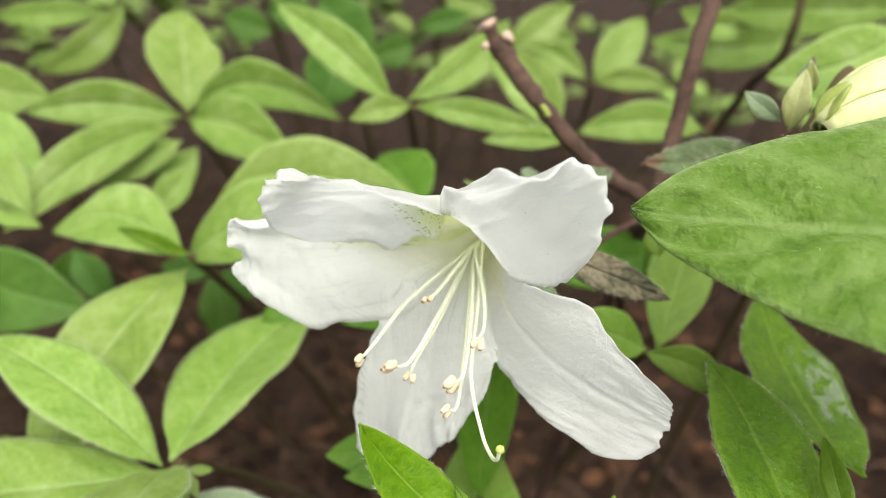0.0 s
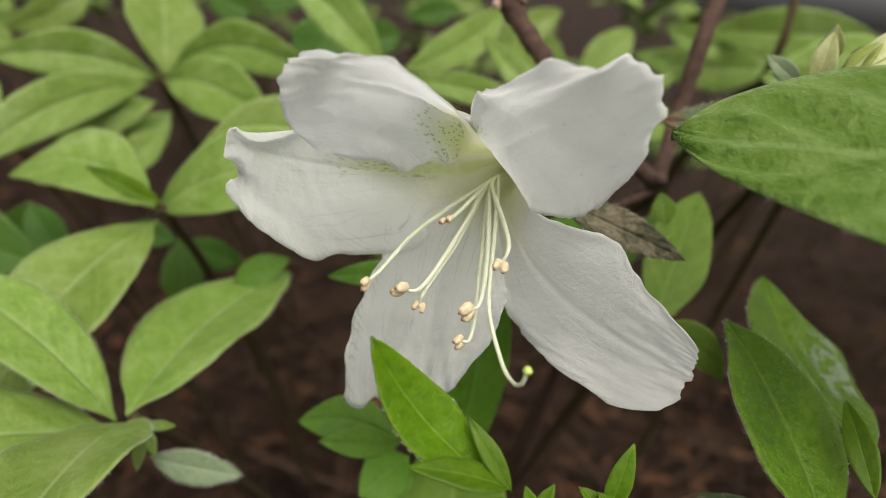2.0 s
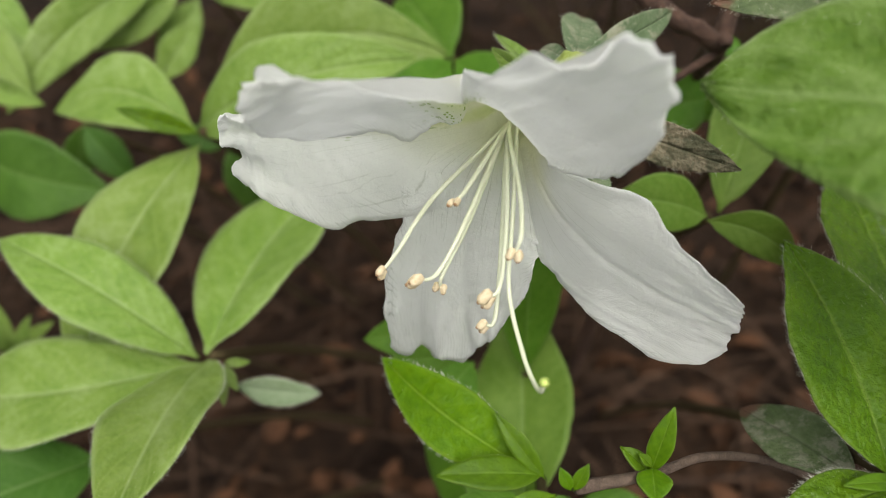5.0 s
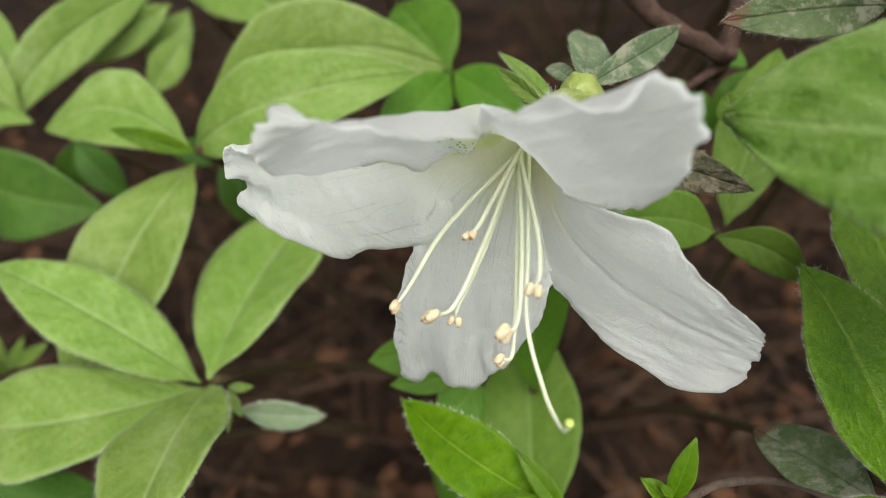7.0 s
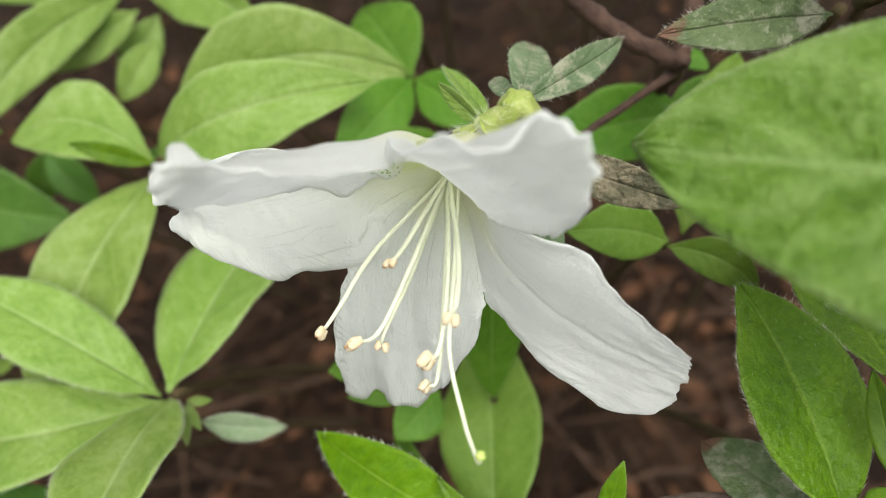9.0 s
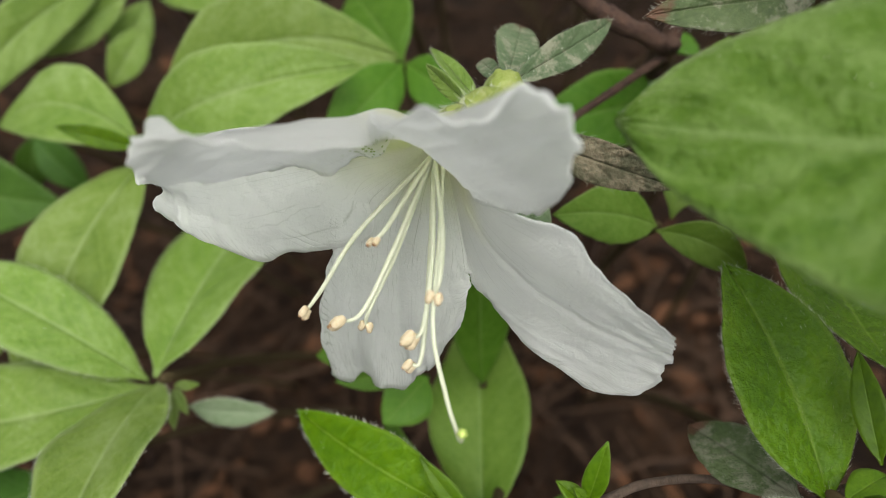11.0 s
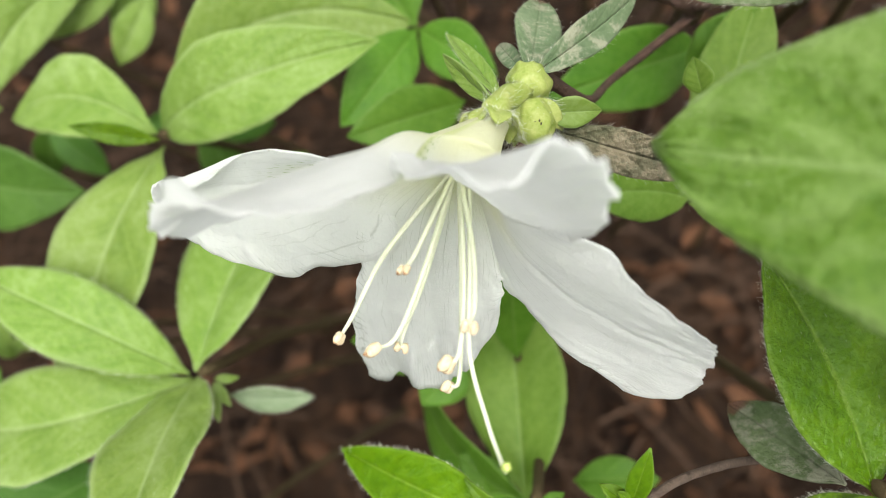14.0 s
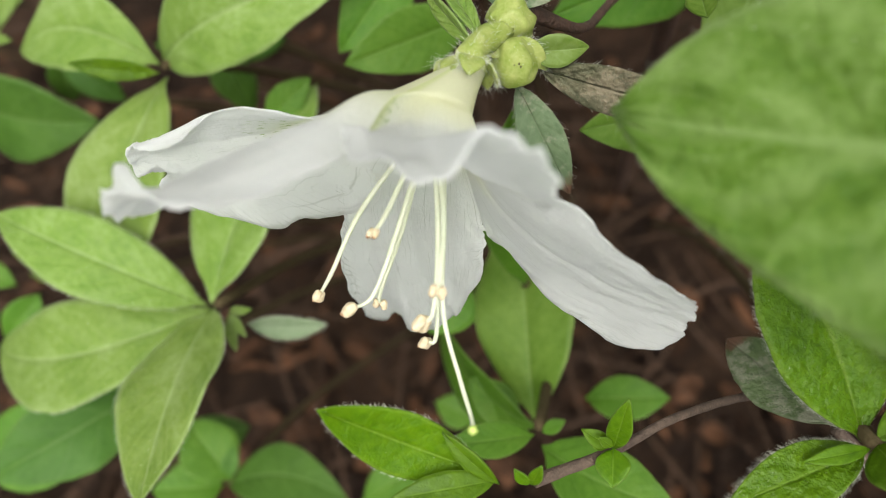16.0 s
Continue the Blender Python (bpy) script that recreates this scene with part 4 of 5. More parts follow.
shoot('mid', [
    ((-0.0932, 0.1047, 0.2520), (-0.1073, 0.1212, 0.2664), (0.49, -0.30, 0.82), 0.0197, 0.080, 0.000, 0.15),
    ((-0.0962, 0.1030, 0.2515), (-0.1146, 0.0977, 0.2642), (0.60, -0.21, 0.77), 0.0174, 0.080, 0.000, 0.15),
    ((-0.0461, 0.0976, 0.2491), (-0.0190, 0.1129, 0.2536), (0.06, -0.39, 0.92), 0.0151, 0.080, 0.000, 0.15),
    ((-0.0258, 0.1383, 0.2356), (-0.0096, 0.1329, 0.2283), (0.26, -0.39, 0.88), 0.0128, 0.080, 0.000, 0.15),
], [((-0.0942, 0.1039, 0.2516), 0.0012), ((-0.0902, 0.1539, 0.2016), 0.0013), ((-0.0792, 0.2171, 0.1258), 0.0016), ((-0.0742, 0.3178, -0.0100), 0.0019)], bark=DARKSTEM)
shoot('young', [
    ((-0.1175, 0.2833, 0.3852), (-0.1736, 0.2619, 0.3887), (0.36, -0.93, 0.07), 0.0194, 0.050, 0.090, 0.20),
    ((-0.1152, 0.2841, 0.3871), (-0.1308, 0.3233, 0.4263), (0.41, -0.56, 0.72), 0.0308, 0.050, 0.000, 0.15),
    ((-0.1124, 0.2851, 0.3891), (-0.0439, 0.2560, 0.3947), (-0.40, -0.92, 0.08), 0.0191, 0.050, -0.170, 0.20),
    ((-0.1126, 0.2781, 0.3858), (-0.0599, 0.2438, 0.3804), (-0.47, -0.78, 0.41), 0.0228, 0.050, -0.080, 0.20),
    ((-0.1164, 0.2721, 0.3847), (-0.1600, 0.2149, 0.3568), (0.62, -0.67, 0.41), 0.0187, 0.050, 0.090, 0.15),
    ((-0.1129, 0.2695, 0.3788), (-0.1466, 0.2513, 0.3640), (0.36, -0.89, 0.27), 0.0135, 0.080, 0.000, 0.20),
    ((-0.1101, 0.2782, 0.3736), (-0.1279, 0.2671, 0.3496), (0.30, -0.93, 0.21), 0.0147, 0.080, 0.000, 0.20),
], [((-0.1158, 0.2833, 0.3853), 0.0014), ((-0.1118, 0.3333, 0.3353), 0.0015), ((-0.1008, 0.4567, 0.1927), 0.0018), ((-0.0958, 0.6108, -0.0100), 0.0022)], bark=DARKSTEM)
shoot('young', [
    ((-0.2039, 0.2773, 0.3999), (-0.1715, 0.2752, 0.3941), (0.00, -0.94, 0.34), 0.0217, 0.080, 0.100, 0.15),
    ((-0.1737, 0.2429, 0.3954), (-0.1537, 0.2316, 0.3692), (0.34, -0.74, 0.58), 0.0138, 0.080, 0.000, 0.15),
    ((-0.1782, 0.2375, 0.3834), (-0.1513, 0.2184, 0.3641), (0.13, -0.61, 0.78), 0.0146, 0.080, 0.000, 0.15),
    ((-0.1756, 0.2280, 0.3622), (-0.1479, 0.2164, 0.3596), (-0.25, -0.74, 0.62), 0.0094, 0.080, 0.000, 0.15),
], [((-0.1959, 0.2609, 0.3876), 0.0014), ((-0.1919, 0.3109, 0.3376), 0.0015), ((-0.1809, 0.4353, 0.1938), 0.0018), ((-0.1759, 0.5904, -0.0100), 0.0022)], bark=DARKSTEM)
shoot('young', [
    ((-0.1972, 0.3931, 0.4136), (-0.2662, 0.3892, 0.4077), (0.05, -1.00, 0.09), 0.0142, 0.080, 0.000, 0.15),
    ((-0.1799, 0.3747, 0.4207), (-0.2244, 0.3577, 0.3847), (0.33, -0.94, 0.03), 0.0180, 0.080, -0.100, 0.15),
    ((-0.1799, 0.3747, 0.4207), (-0.1767, 0.3828, 0.4387), (0.47, -0.83, 0.29), 0.0180, 0.080, 0.000, 0.15),
    ((-0.1843, 0.3739, 0.4191), (-0.2004, 0.3806, 0.4347), (0.11, -0.86, 0.49), 0.0180, 0.080, 0.000, 0.15),
    ((-0.2395, 0.4069, 0.3972), (-0.2625, 0.4056, 0.3954), (0.04, -0.99, 0.12), 0.0060, 0.080, 0.000, 0.15),
    ((-0.2372, 0.4029, 0.3883), (-0.2548, 0.3988, 0.3798), (0.22, -0.98, 0.02), 0.0060, 0.080, 0.000, 0.15),
], [((-0.1847, 0.3847, 0.4187), 0.0014), ((-0.1807, 0.4347, 0.3687), 0.0015), ((-0.1697, 0.5731, 0.2094), 0.0018), ((-0.1647, 0.7406, -0.0100), 0.0022)], bark=DARKSTEM)
shoot('young', [
    ((-0.0217, 0.2401, 0.4071), (-0.0636, 0.2426, 0.4390), (0.11, -0.97, 0.22), 0.0153, 0.050, 0.040, 0.25),
    ((-0.0164, 0.2404, 0.4078), (0.0210, 0.2751, 0.4346), (0.40, -0.79, 0.46), 0.0140, 0.050, 0.060, 0.20),
    ((-0.0138, 0.2397, 0.4060), (0.0352, 0.2274, 0.4010), (-0.21, -0.94, 0.26), 0.0100, 0.050, -0.040, 0.20),
    ((-0.0148, 0.2397, 0.4060), (-0.0350, 0.2269, 0.4029), (0.47, -0.82, 0.31), 0.0092, 0.050, 0.060, 0.20),
    ((0.0397, 0.2373, 0.3984), (0.0122, 0.2586, 0.4227), (-0.30, -0.86, 0.41), 0.0088, 0.050, 0.000, 0.20),
    ((0.0422, 0.2579, 0.3954), (0.0248, 0.2801, 0.4211), (-0.30, -0.81, 0.50), 0.0148, 0.050, 0.050, 0.20),
    ((0.0394, 0.2170, 0.4021), (0.0116, 0.2161, 0.4012), (0.02, -0.96, 0.27), 0.0076, 0.050, 0.050, 0.20),
], [((-0.0159, 0.2400, 0.4067), 0.0014), ((-0.0119, 0.2900, 0.3567), 0.0015), ((-0.0009, 0.4230, 0.2033), 0.0018), ((0.0041, 0.5856, -0.0100), 0.0022)], bark=DARKSTEM)
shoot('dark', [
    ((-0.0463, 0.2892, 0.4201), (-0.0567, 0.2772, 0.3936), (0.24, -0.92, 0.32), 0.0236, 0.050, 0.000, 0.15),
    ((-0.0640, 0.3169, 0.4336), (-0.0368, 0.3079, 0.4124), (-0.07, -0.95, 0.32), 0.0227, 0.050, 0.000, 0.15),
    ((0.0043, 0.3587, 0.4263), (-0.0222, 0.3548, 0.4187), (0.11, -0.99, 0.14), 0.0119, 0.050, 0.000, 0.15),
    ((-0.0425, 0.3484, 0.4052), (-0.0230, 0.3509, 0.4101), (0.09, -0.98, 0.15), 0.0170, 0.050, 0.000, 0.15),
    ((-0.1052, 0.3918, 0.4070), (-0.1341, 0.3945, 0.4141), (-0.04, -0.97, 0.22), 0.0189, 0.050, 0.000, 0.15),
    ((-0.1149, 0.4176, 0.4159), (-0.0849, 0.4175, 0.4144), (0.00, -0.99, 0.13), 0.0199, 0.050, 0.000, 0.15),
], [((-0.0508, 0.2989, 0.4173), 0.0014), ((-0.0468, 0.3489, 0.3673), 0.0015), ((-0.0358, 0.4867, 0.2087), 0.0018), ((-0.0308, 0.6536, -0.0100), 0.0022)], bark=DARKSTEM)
shoot('young', [
    ((0.0682, 0.3475, 0.3986), (0.0921, 0.3616, 0.4292), (0.00, -0.91, 0.42), 0.0199, 0.050, 0.000, 0.15),
    ((0.0694, 0.3471, 0.3976), (0.1057, 0.3374, 0.3990), (-0.26, -0.95, 0.18), 0.0123, 0.050, -0.100, 0.20),
    ((0.0644, 0.3477, 0.3992), (0.0342, 0.3534, 0.4131), (-0.11, -0.98, 0.16), 0.0128, 0.050, 0.100, 0.20),
    ((0.0235, 0.3716, 0.4054), (0.0582, 0.3841, 0.4319), (0.12, -0.95, 0.29), 0.0180, 0.050, 0.000, 0.20),
    ((-0.0115, 0.3836, 0.4337), (0.0167, 0.3809, 0.4264), (-0.07, -0.99, 0.11), 0.0165, 0.050, 0.000, 0.20),
    ((0.0333, 0.3964, 0.4114), (0.0649, 0.3971, 0.4116), (0.02, -0.99, 0.13), 0.0158, 0.050, 0.000, 0.20),
], [((0.0674, 0.3470, 0.3975), 0.0014), ((0.0714, 0.3970, 0.3475), 0.0015), ((0.0824, 0.5259, 0.1987), 0.0018), ((0.0874, 0.6849, -0.0100), 0.0022)], bark=DARKSTEM)
shoot('young', [
    ((0.1054, 0.2802, 0.3935), (0.0529, 0.2777, 0.3901), (0.03, -0.96, 0.26), 0.0165, 0.050, 0.080, 0.15),
    ((0.1906, 0.4024, 0.4182), (0.1058, 0.3988, 0.4137), (0.03, -0.99, 0.14), 0.0236, 0.050, -0.050, 0.15),
    ((0.1146, 0.3853, 0.4321), (0.1576, 0.3832, 0.4256), (-0.04, -1.00, 0.05), 0.0156, 0.050, 0.080, 0.20),
    ((0.2099, 0.3473, 0.4413), (0.1371, 0.3856, 0.4320), (-0.47, -0.88, 0.06), 0.0255, 0.050, 0.000, 0.15),
    ((0.1562, 0.2474, 0.4407), (0.1097, 0.2389, 0.4235), (0.05, -0.94, 0.34), 0.0226, 0.050, -0.080, 0.15),
    ((0.1026, 0.3286, 0.4038), (0.1073, 0.3331, 0.4139), (-0.15, -0.87, 0.47), 0.0059, 0.050, 0.000, 0.20),
], [((0.1100, 0.2899, 0.3905), 0.0014), ((0.1140, 0.3399, 0.3405), 0.0015), ((0.1250, 0.4656, 0.1953), 0.0018), ((0.1300, 0.6218, -0.0100), 0.0022)], bark=DARKSTEM)
shoot('old', [
    ((0.0213, 0.1342, 0.4095), (0.0440, 0.1540, 0.4130), (0.52, -0.69, 0.51), 0.0065, 0.080, 0.000, 0.15),
    ((0.0213, 0.1342, 0.4095), (0.0257, 0.1633, 0.4090), (0.36, -0.04, 0.93), 0.0088, 0.060, 0.000, 0.12),
    ((0.0213, 0.1342, 0.4095), (0.0161, 0.1530, 0.4055), (-0.55, 0.03, 0.83), 0.0036, 0.060, 0.000, 0.12),
    ((0.0167, 0.1315, 0.4063), (0.0063, 0.1539, 0.4082), (0.14, -0.02, 0.99), 0.0040, 0.020, 0.000, 0.50, 'young'),
    ((0.0157, 0.1295, 0.4073), (0.0057, 0.1464, 0.4081), (-0.76, -0.47, 0.45), 0.0035, 0.020, 0.000, 0.50, 'young'),
    ((0.0234, 0.1304, 0.4047), (0.0337, 0.1298, 0.4043), (-0.04, -0.86, 0.52), 0.0054, 0.120, 0.000, 0.45, 'young'),
    ((0.0246, 0.1302, 0.4012), (0.0530, 0.1220, 0.3940), (-0.16, -0.90, 0.41), 0.0079, 0.050, 0.000, 0.12, 'withered'),
    ((0.0211, 0.1302, 0.3982), (0.0292, 0.1174, 0.3816), (0.09, -0.77, 0.63), 0.0074, 0.050, 0.000, 0.15),
], [((0.0604, 0.1761, 0.3939), 0.0012), ((0.0414, 0.1633, 0.3878), 0.0009), ((0.0336, 0.1471, 0.3942), 0.0009), ((0.0240, 0.1365, 0.4075), 0.0016), ((0.0205, 0.1325, 0.4085), 0.0018)], bark=BARK, hairs=60)
shoot('old', [
    ((0.0803, 0.1487, 0.4184), (0.0468, 0.1399, 0.4196), (0.23, -0.78, 0.58), 0.0104, 0.050, 0.000, 0.12, 'burnt'),
    ((0.0760, 0.1426, 0.4302), (0.0677, 0.1450, 0.4358), (-0.22, -0.97, 0.08), 0.0045, 0.050, 0.000, 0.20, 'grey'),
    ((0.0758, 0.1368, 0.4295), (0.0764, 0.1372, 0.4424), (-0.42, -0.91, 0.04), 0.0053, 0.120, 0.000, 0.30, 'bract'),
    ((0.0778, 0.1452, 0.4359), (0.0817, 0.1468, 0.4442), (-0.33, -0.88, 0.33), 0.0033, 0.080, 0.100, 0.20),
    ((0.0807, 0.1406, 0.4376), (0.0782, 0.1400, 0.4439), (-0.31, -0.93, -0.20), 0.0024, 0.100, 0.000, 0.30, 'bract'),
], [((0.0897, 0.1655, 0.4125), 0.0014), ((0.0937, 0.2155, 0.3625), 0.0015), ((0.1047, 0.3511, 0.2062), 0.0018), ((0.1097, 0.5161, -0.0100), 0.0022)], bark=DARKSTEM, hairs=260)
shoot('downy', [
    ((0.1305, 0.0704, 0.4393), (0.0342, 0.0951, 0.4252), (0.00, -0.50, 0.87), 0.0478, 0.018, -0.057, 0.10),
], [((0.1305, 0.0704, 0.4393), 0.0016), ((0.1440, 0.0780, 0.4050), 0.0018), ((0.1900, 0.1200, 0.0000), 0.0025)], hairs=160, bark=GREYBARK)
shoot('fresh', [
    ((0.0728, 0.0776, 0.3621), (0.0587, 0.1085, 0.3879), (0.19, -0.44, 0.88), 0.0216, 0.010, 0.048, 0.15),
    ((0.0921, 0.1001, 0.3672), (0.0835, 0.1484, 0.3819), (0.34, -0.33, 0.88), 0.0276, -0.052, -0.028, 0.12, 'wet'),
    ((0.0790, 0.0799, 0.3706), (0.0773, 0.0938, 0.3815), (-0.49, -0.57, 0.65), 0.0049, 0.050, 0.000, 0.20),
    ((0.0728, 0.0759, 0.3633), (0.0494, 0.0660, 0.3666), (0.18, -0.11, 0.98), 0.0093, 0.050, 0.000, 0.15),
    ((0.0725, 0.0752, 0.3654), (0.0618, 0.0724, 0.3683), (0.30, -0.18, 0.94), 0.0028, 0.050, 0.000, 0.20),
    ((0.0734, 0.0756, 0.3655), (0.0751, 0.0658, 0.3732), (-0.63, 0.41, 0.66), 0.0084, 0.050, 0.000, 0.20),
    ((0.0734, 0.0763, 0.3660), (0.0830, 0.0823, 0.3643), (0.18, -0.00, 0.98), 0.0054, 0.050, 0.000, 0.20),
], [((0.0730, 0.0757, 0.3660), 0.0014), ((0.0770, 0.1257, 0.3160), 0.0015), ((0.0880, 0.2404, 0.1830), 0.0018), ((0.0930, 0.3868, -0.0100), 0.0022)], hairs=450, bark=DARKSTEM)
shoot('old', [
    ((0.0720, 0.0828, 0.3547), (0.0580, 0.1040, 0.3480), (-0.37, 0.05, 0.93), 0.0125, 0.050, 0.000, 0.12, 'burnt'),
], [((0.0754, 0.0861, 0.3439), 0.0012), ((0.0831, 0.0827, 0.3337), 0.0012)], bark=GREYBARK)
shoot('deep', [
    ((0.0139, 0.0697, 0.3726), (-0.0089, 0.0738, 0.3928), (0.46, -0.65, 0.60), 0.0099, -0.077, -0.032, 0.15),
    ((0.0152, 0.0681, 0.3733), (0.0076, 0.0733, 0.3819), (0.11, -0.81, 0.58), 0.0030, 0.050, 0.000, 0.20),
    ((0.0167, 0.0656, 0.3730), (0.0063, 0.0593, 0.3728), (0.28, -0.49, 0.82), 0.0051, 0.050, 0.000, 0.15),
    ((0.0150, 0.0686, 0.3735), (-0.0006, 0.0643, 0.3789), (0.37, -0.22, 0.90), 0.0052, 0.050, 0.000, 0.15),
    ((0.0199, 0.0692, 0.3690), (0.0219, 0.0706, 0.3736), (-0.19, -0.76, 0.62), 0.0022, 0.050, 0.000, 0.15),
    ((0.0195, 0.0692, 0.3690), (0.0176, 0.0704, 0.3728), (-0.01, -0.85, 0.52), 0.0020, 0.050, 0.000, 0.15),
    ((0.0334, 0.0764, 0.3637), (0.0360, 0.0800, 0.3760), (-0.33, -0.89, 0.33), 0.0039, 0.050, 0.000, 0.20),
    ((0.0334, 0.0764, 0.3637), (0.0285, 0.0786, 0.3675), (0.36, -0.53, 0.77), 0.0030, 0.050, 0.000, 0.20),
    ((0.0333, 0.0758, 0.3658), (0.0327, 0.0694, 0.3664), (0.00, 0.11, 0.99), 0.0055, 0.050, 0.000, 0.20),
    ((0.0331, 0.0761, 0.3661), (0.0311, 0.0769, 0.3682), (0.48, -0.60, 0.64), 0.0017, 0.050, 0.000, 0.20),
], [((0.0203, 0.0697, 0.3688), 0.0011), ((0.0334, 0.0762, 0.3636), 0.0009), ((0.0453, 0.0837, 0.3587), 0.0008), ((0.0624, 0.0927, 0.3451), 0.0008), ((0.0809, 0.0960, 0.3310), 0.0010), ((0.0944, 0.0922, 0.3255), 0.0012), ((0.1400, 0.1600, 0.0000), 0.0020)], bark=GREYBARK, hairs=170)
shoot('mid', [
    ((0.0160, 0.1059, 0.2997), (0.0152, 0.1579, 0.3282), (-0.24, -0.50, 0.83), 0.0266, 0.024, -0.004, 0.12, 'bright'),
    ((0.0181, 0.0984, 0.3138), (-0.0175, 0.1494, 0.2956), (0.29, -0.89, 0.35), 0.0227, 0.089, -0.059, 0.12),
    ((0.0171, 0.0941, 0.3215), (-0.0019, 0.0877, 0.3336), (0.58, -0.22, 0.79), 0.0080, 0.050, 0.000, 0.15),
    ((0.0188, 0.0926, 0.3177), (0.0463, 0.0764, 0.3252), (-0.33, -0.12, 0.94), 0.0170, 0.050, 0.050, 0.15),
    ((0.0295, 0.1182, 0.2836), (0.0526, 0.1153, 0.2888), (-0.25, -0.36, 0.90), 0.0126, 0.050, 0.000, 0.15),
    ((0.0191, 0.0947, 0.3215), (0.0245, 0.0961, 0.3249), (-0.37, -0.49, 0.79), 0.0033, 0.050, 0.000, 0.15),
    ((0.0121, 0.1040, 0.3023), (-0.0004, 0.1134, 0.3114), (0.25, -0.48, 0.84), 0.0105, 0.050, 0.000, 0.15),
], [((0.0185, 0.0958, 0.3224), 0.0014), ((0.0225, 0.1458, 0.2724), 0.0015), ((0.0335, 0.2408, 0.1612), 0.0018), ((0.0385, 0.3698, -0.0100), 0.0022)], bark=DARKSTEM)
shoot('mid', [
    ((0.0159, 0.1350, 0.3218), (0.0185, 0.1434, 0.3783), (0.32, -0.74, 0.59), 0.0163, -0.010, -0.022, 0.12),
], [((0.0159, 0.1350, 0.3216), 0.0010), ((0.0180, 0.1800, 0.2720), 0.0013), ((0.0280, 0.2900, 0.1500), 0.0017), ((0.0330, 0.4200, -0.0100), 0.0021)], "low azalea shoot with one upright mid green leaf", bark=DARKSTEM)
shoot('mid', [
    ((-0.0007, 0.1339, 0.3314), (-0.0270, 0.1351, 0.3328), (-0.00, -0.80, 0.61), 0.0127, 0.050, 0.100, 0.12),
    ((-0.0007, 0.1337, 0.3307), (-0.0199, 0.1251, 0.3350), (0.44, -0.69, 0.58), 0.0076, 0.050, 0.000, 0.12),
    ((0.0029, 0.1501, 0.3724), (-0.0239, 0.1443, 0.3696), (0.15, -0.89, 0.44), 0.0068, 0.050, 0.000, 0.12),
    ((0.0019, 0.1326, 0.3282), (-0.0087, 0.1205, 0.3243), (0.28, -0.51, 0.81), 0.0131, 0.050, 0.000, 0.12),
], [((0.0019, 0.1419, 0.3247), 0.0014), ((0.0059, 0.1919, 0.2747), 0.0015), ((0.0169, 0.2880, 0.1623), 0.0018), ((0.0219, 0.4179, -0.0100), 0.0022)], bark=DARKSTEM)
shoot('bright', [
    ((0.0567, 0.1450, 0.3668), (0.0324, 0.1371, 0.3767), (0.44, -0.75, 0.49), 0.0128, 0.050, 0.060, 0.12),
    ((0.0560, 0.1426, 0.3675), (0.0760, 0.1348, 0.3594), (0.06, -0.96, 0.28), 0.0097, 0.126, -0.154, 0.15),
    ((0.0627, 0.1542, 0.3616), (0.0796, 0.1898, 0.3923), (-0.09, -0.88, 0.47), 0.0181, 0.025, -0.015, 0.14),
    ((0.0561, 0.1464, 0.3936), (0.0539, 0.1492, 0.4006), (-0.31, -0.91, 0.27), 0.0057, 0.050, 0.000, 0.12),
], [((0.0567, 0.1450, 0.3668), 0.0014), ((0.0607, 0.1950, 0.3168), 0.0015), ((0.0717, 0.3101, 0.1834), 0.0018), ((0.0767, 0.4568, -0.0100), 0.0022)], bark=DARKSTEM)
shoot('mid', [
    ((0.0708, 0.2000, 0.3700), (0.0284, 0.1765, 0.3746), (0.44, -0.68, 0.59), 0.0201, 0.050, 0.000, 0.12),
    ((0.0621, 0.1802, 0.3730), (0.0786, 0.1846, 0.3889), (-0.27, -0.82, 0.50), 0.0141, 0.050, 0.000, 0.12),
    ((0.0708, 0.2032, 0.3815), (0.0748, 0.2064, 0.3849), (-0.01, -0.72, 0.69), 0.0095, 0.050, 0.000, 0.12),
], [((0.0668, 0.1966, 0.3673), 0.0014), ((0.0708, 0.2466, 0.3173), 0.0015), ((0.0818, 0.3619, 0.1836), 0.0018), ((0.0868, 0.5088, -0.0100), 0.0022)], bark=DARKSTEM)
shoot('mid', [
    ((-0.0070, 0.2126, 0.3762), (-0.0272, 0.1817, 0.3672), (0.48, -0.52, 0.70), 0.0170, 0.050, 0.000, 0.12),
    ((-0.0062, 0.2126, 0.3761), (0.0151, 0.1926, 0.3714), (-0.40, -0.59, 0.70), 0.0155, 0.050, 0.000, 0.12),
    ((-0.0069, 0.2132, 0.3768), (-0.0258, 0.2446, 0.3867), (-0.29, -0.44, 0.85), 0.0250, 0.050, 0.000, 0.12),
    ((0.0059, 0.1940, 0.3632), (-0.0237, 0.1732, 0.3700), (0.56, -0.61, 0.56), 0.0162, 0.050, 0.000, 0.12),
    ((-0.0569, 0.1814, 0.3457), (-0.0416, 0.1888, 0.3536), (0.13, -0.84, 0.53), 0.0098, 0.050, 0.000, 0.12),
], [((-0.0069, 0.2148, 0.3755), 0.0014), ((-0.0029, 0.2648, 0.3255), 0.0015), ((0.0081, 0.3837, 0.1877), 0.0018), ((0.0131, 0.5339, -0.0100), 0.0022)], bark=DARKSTEM)
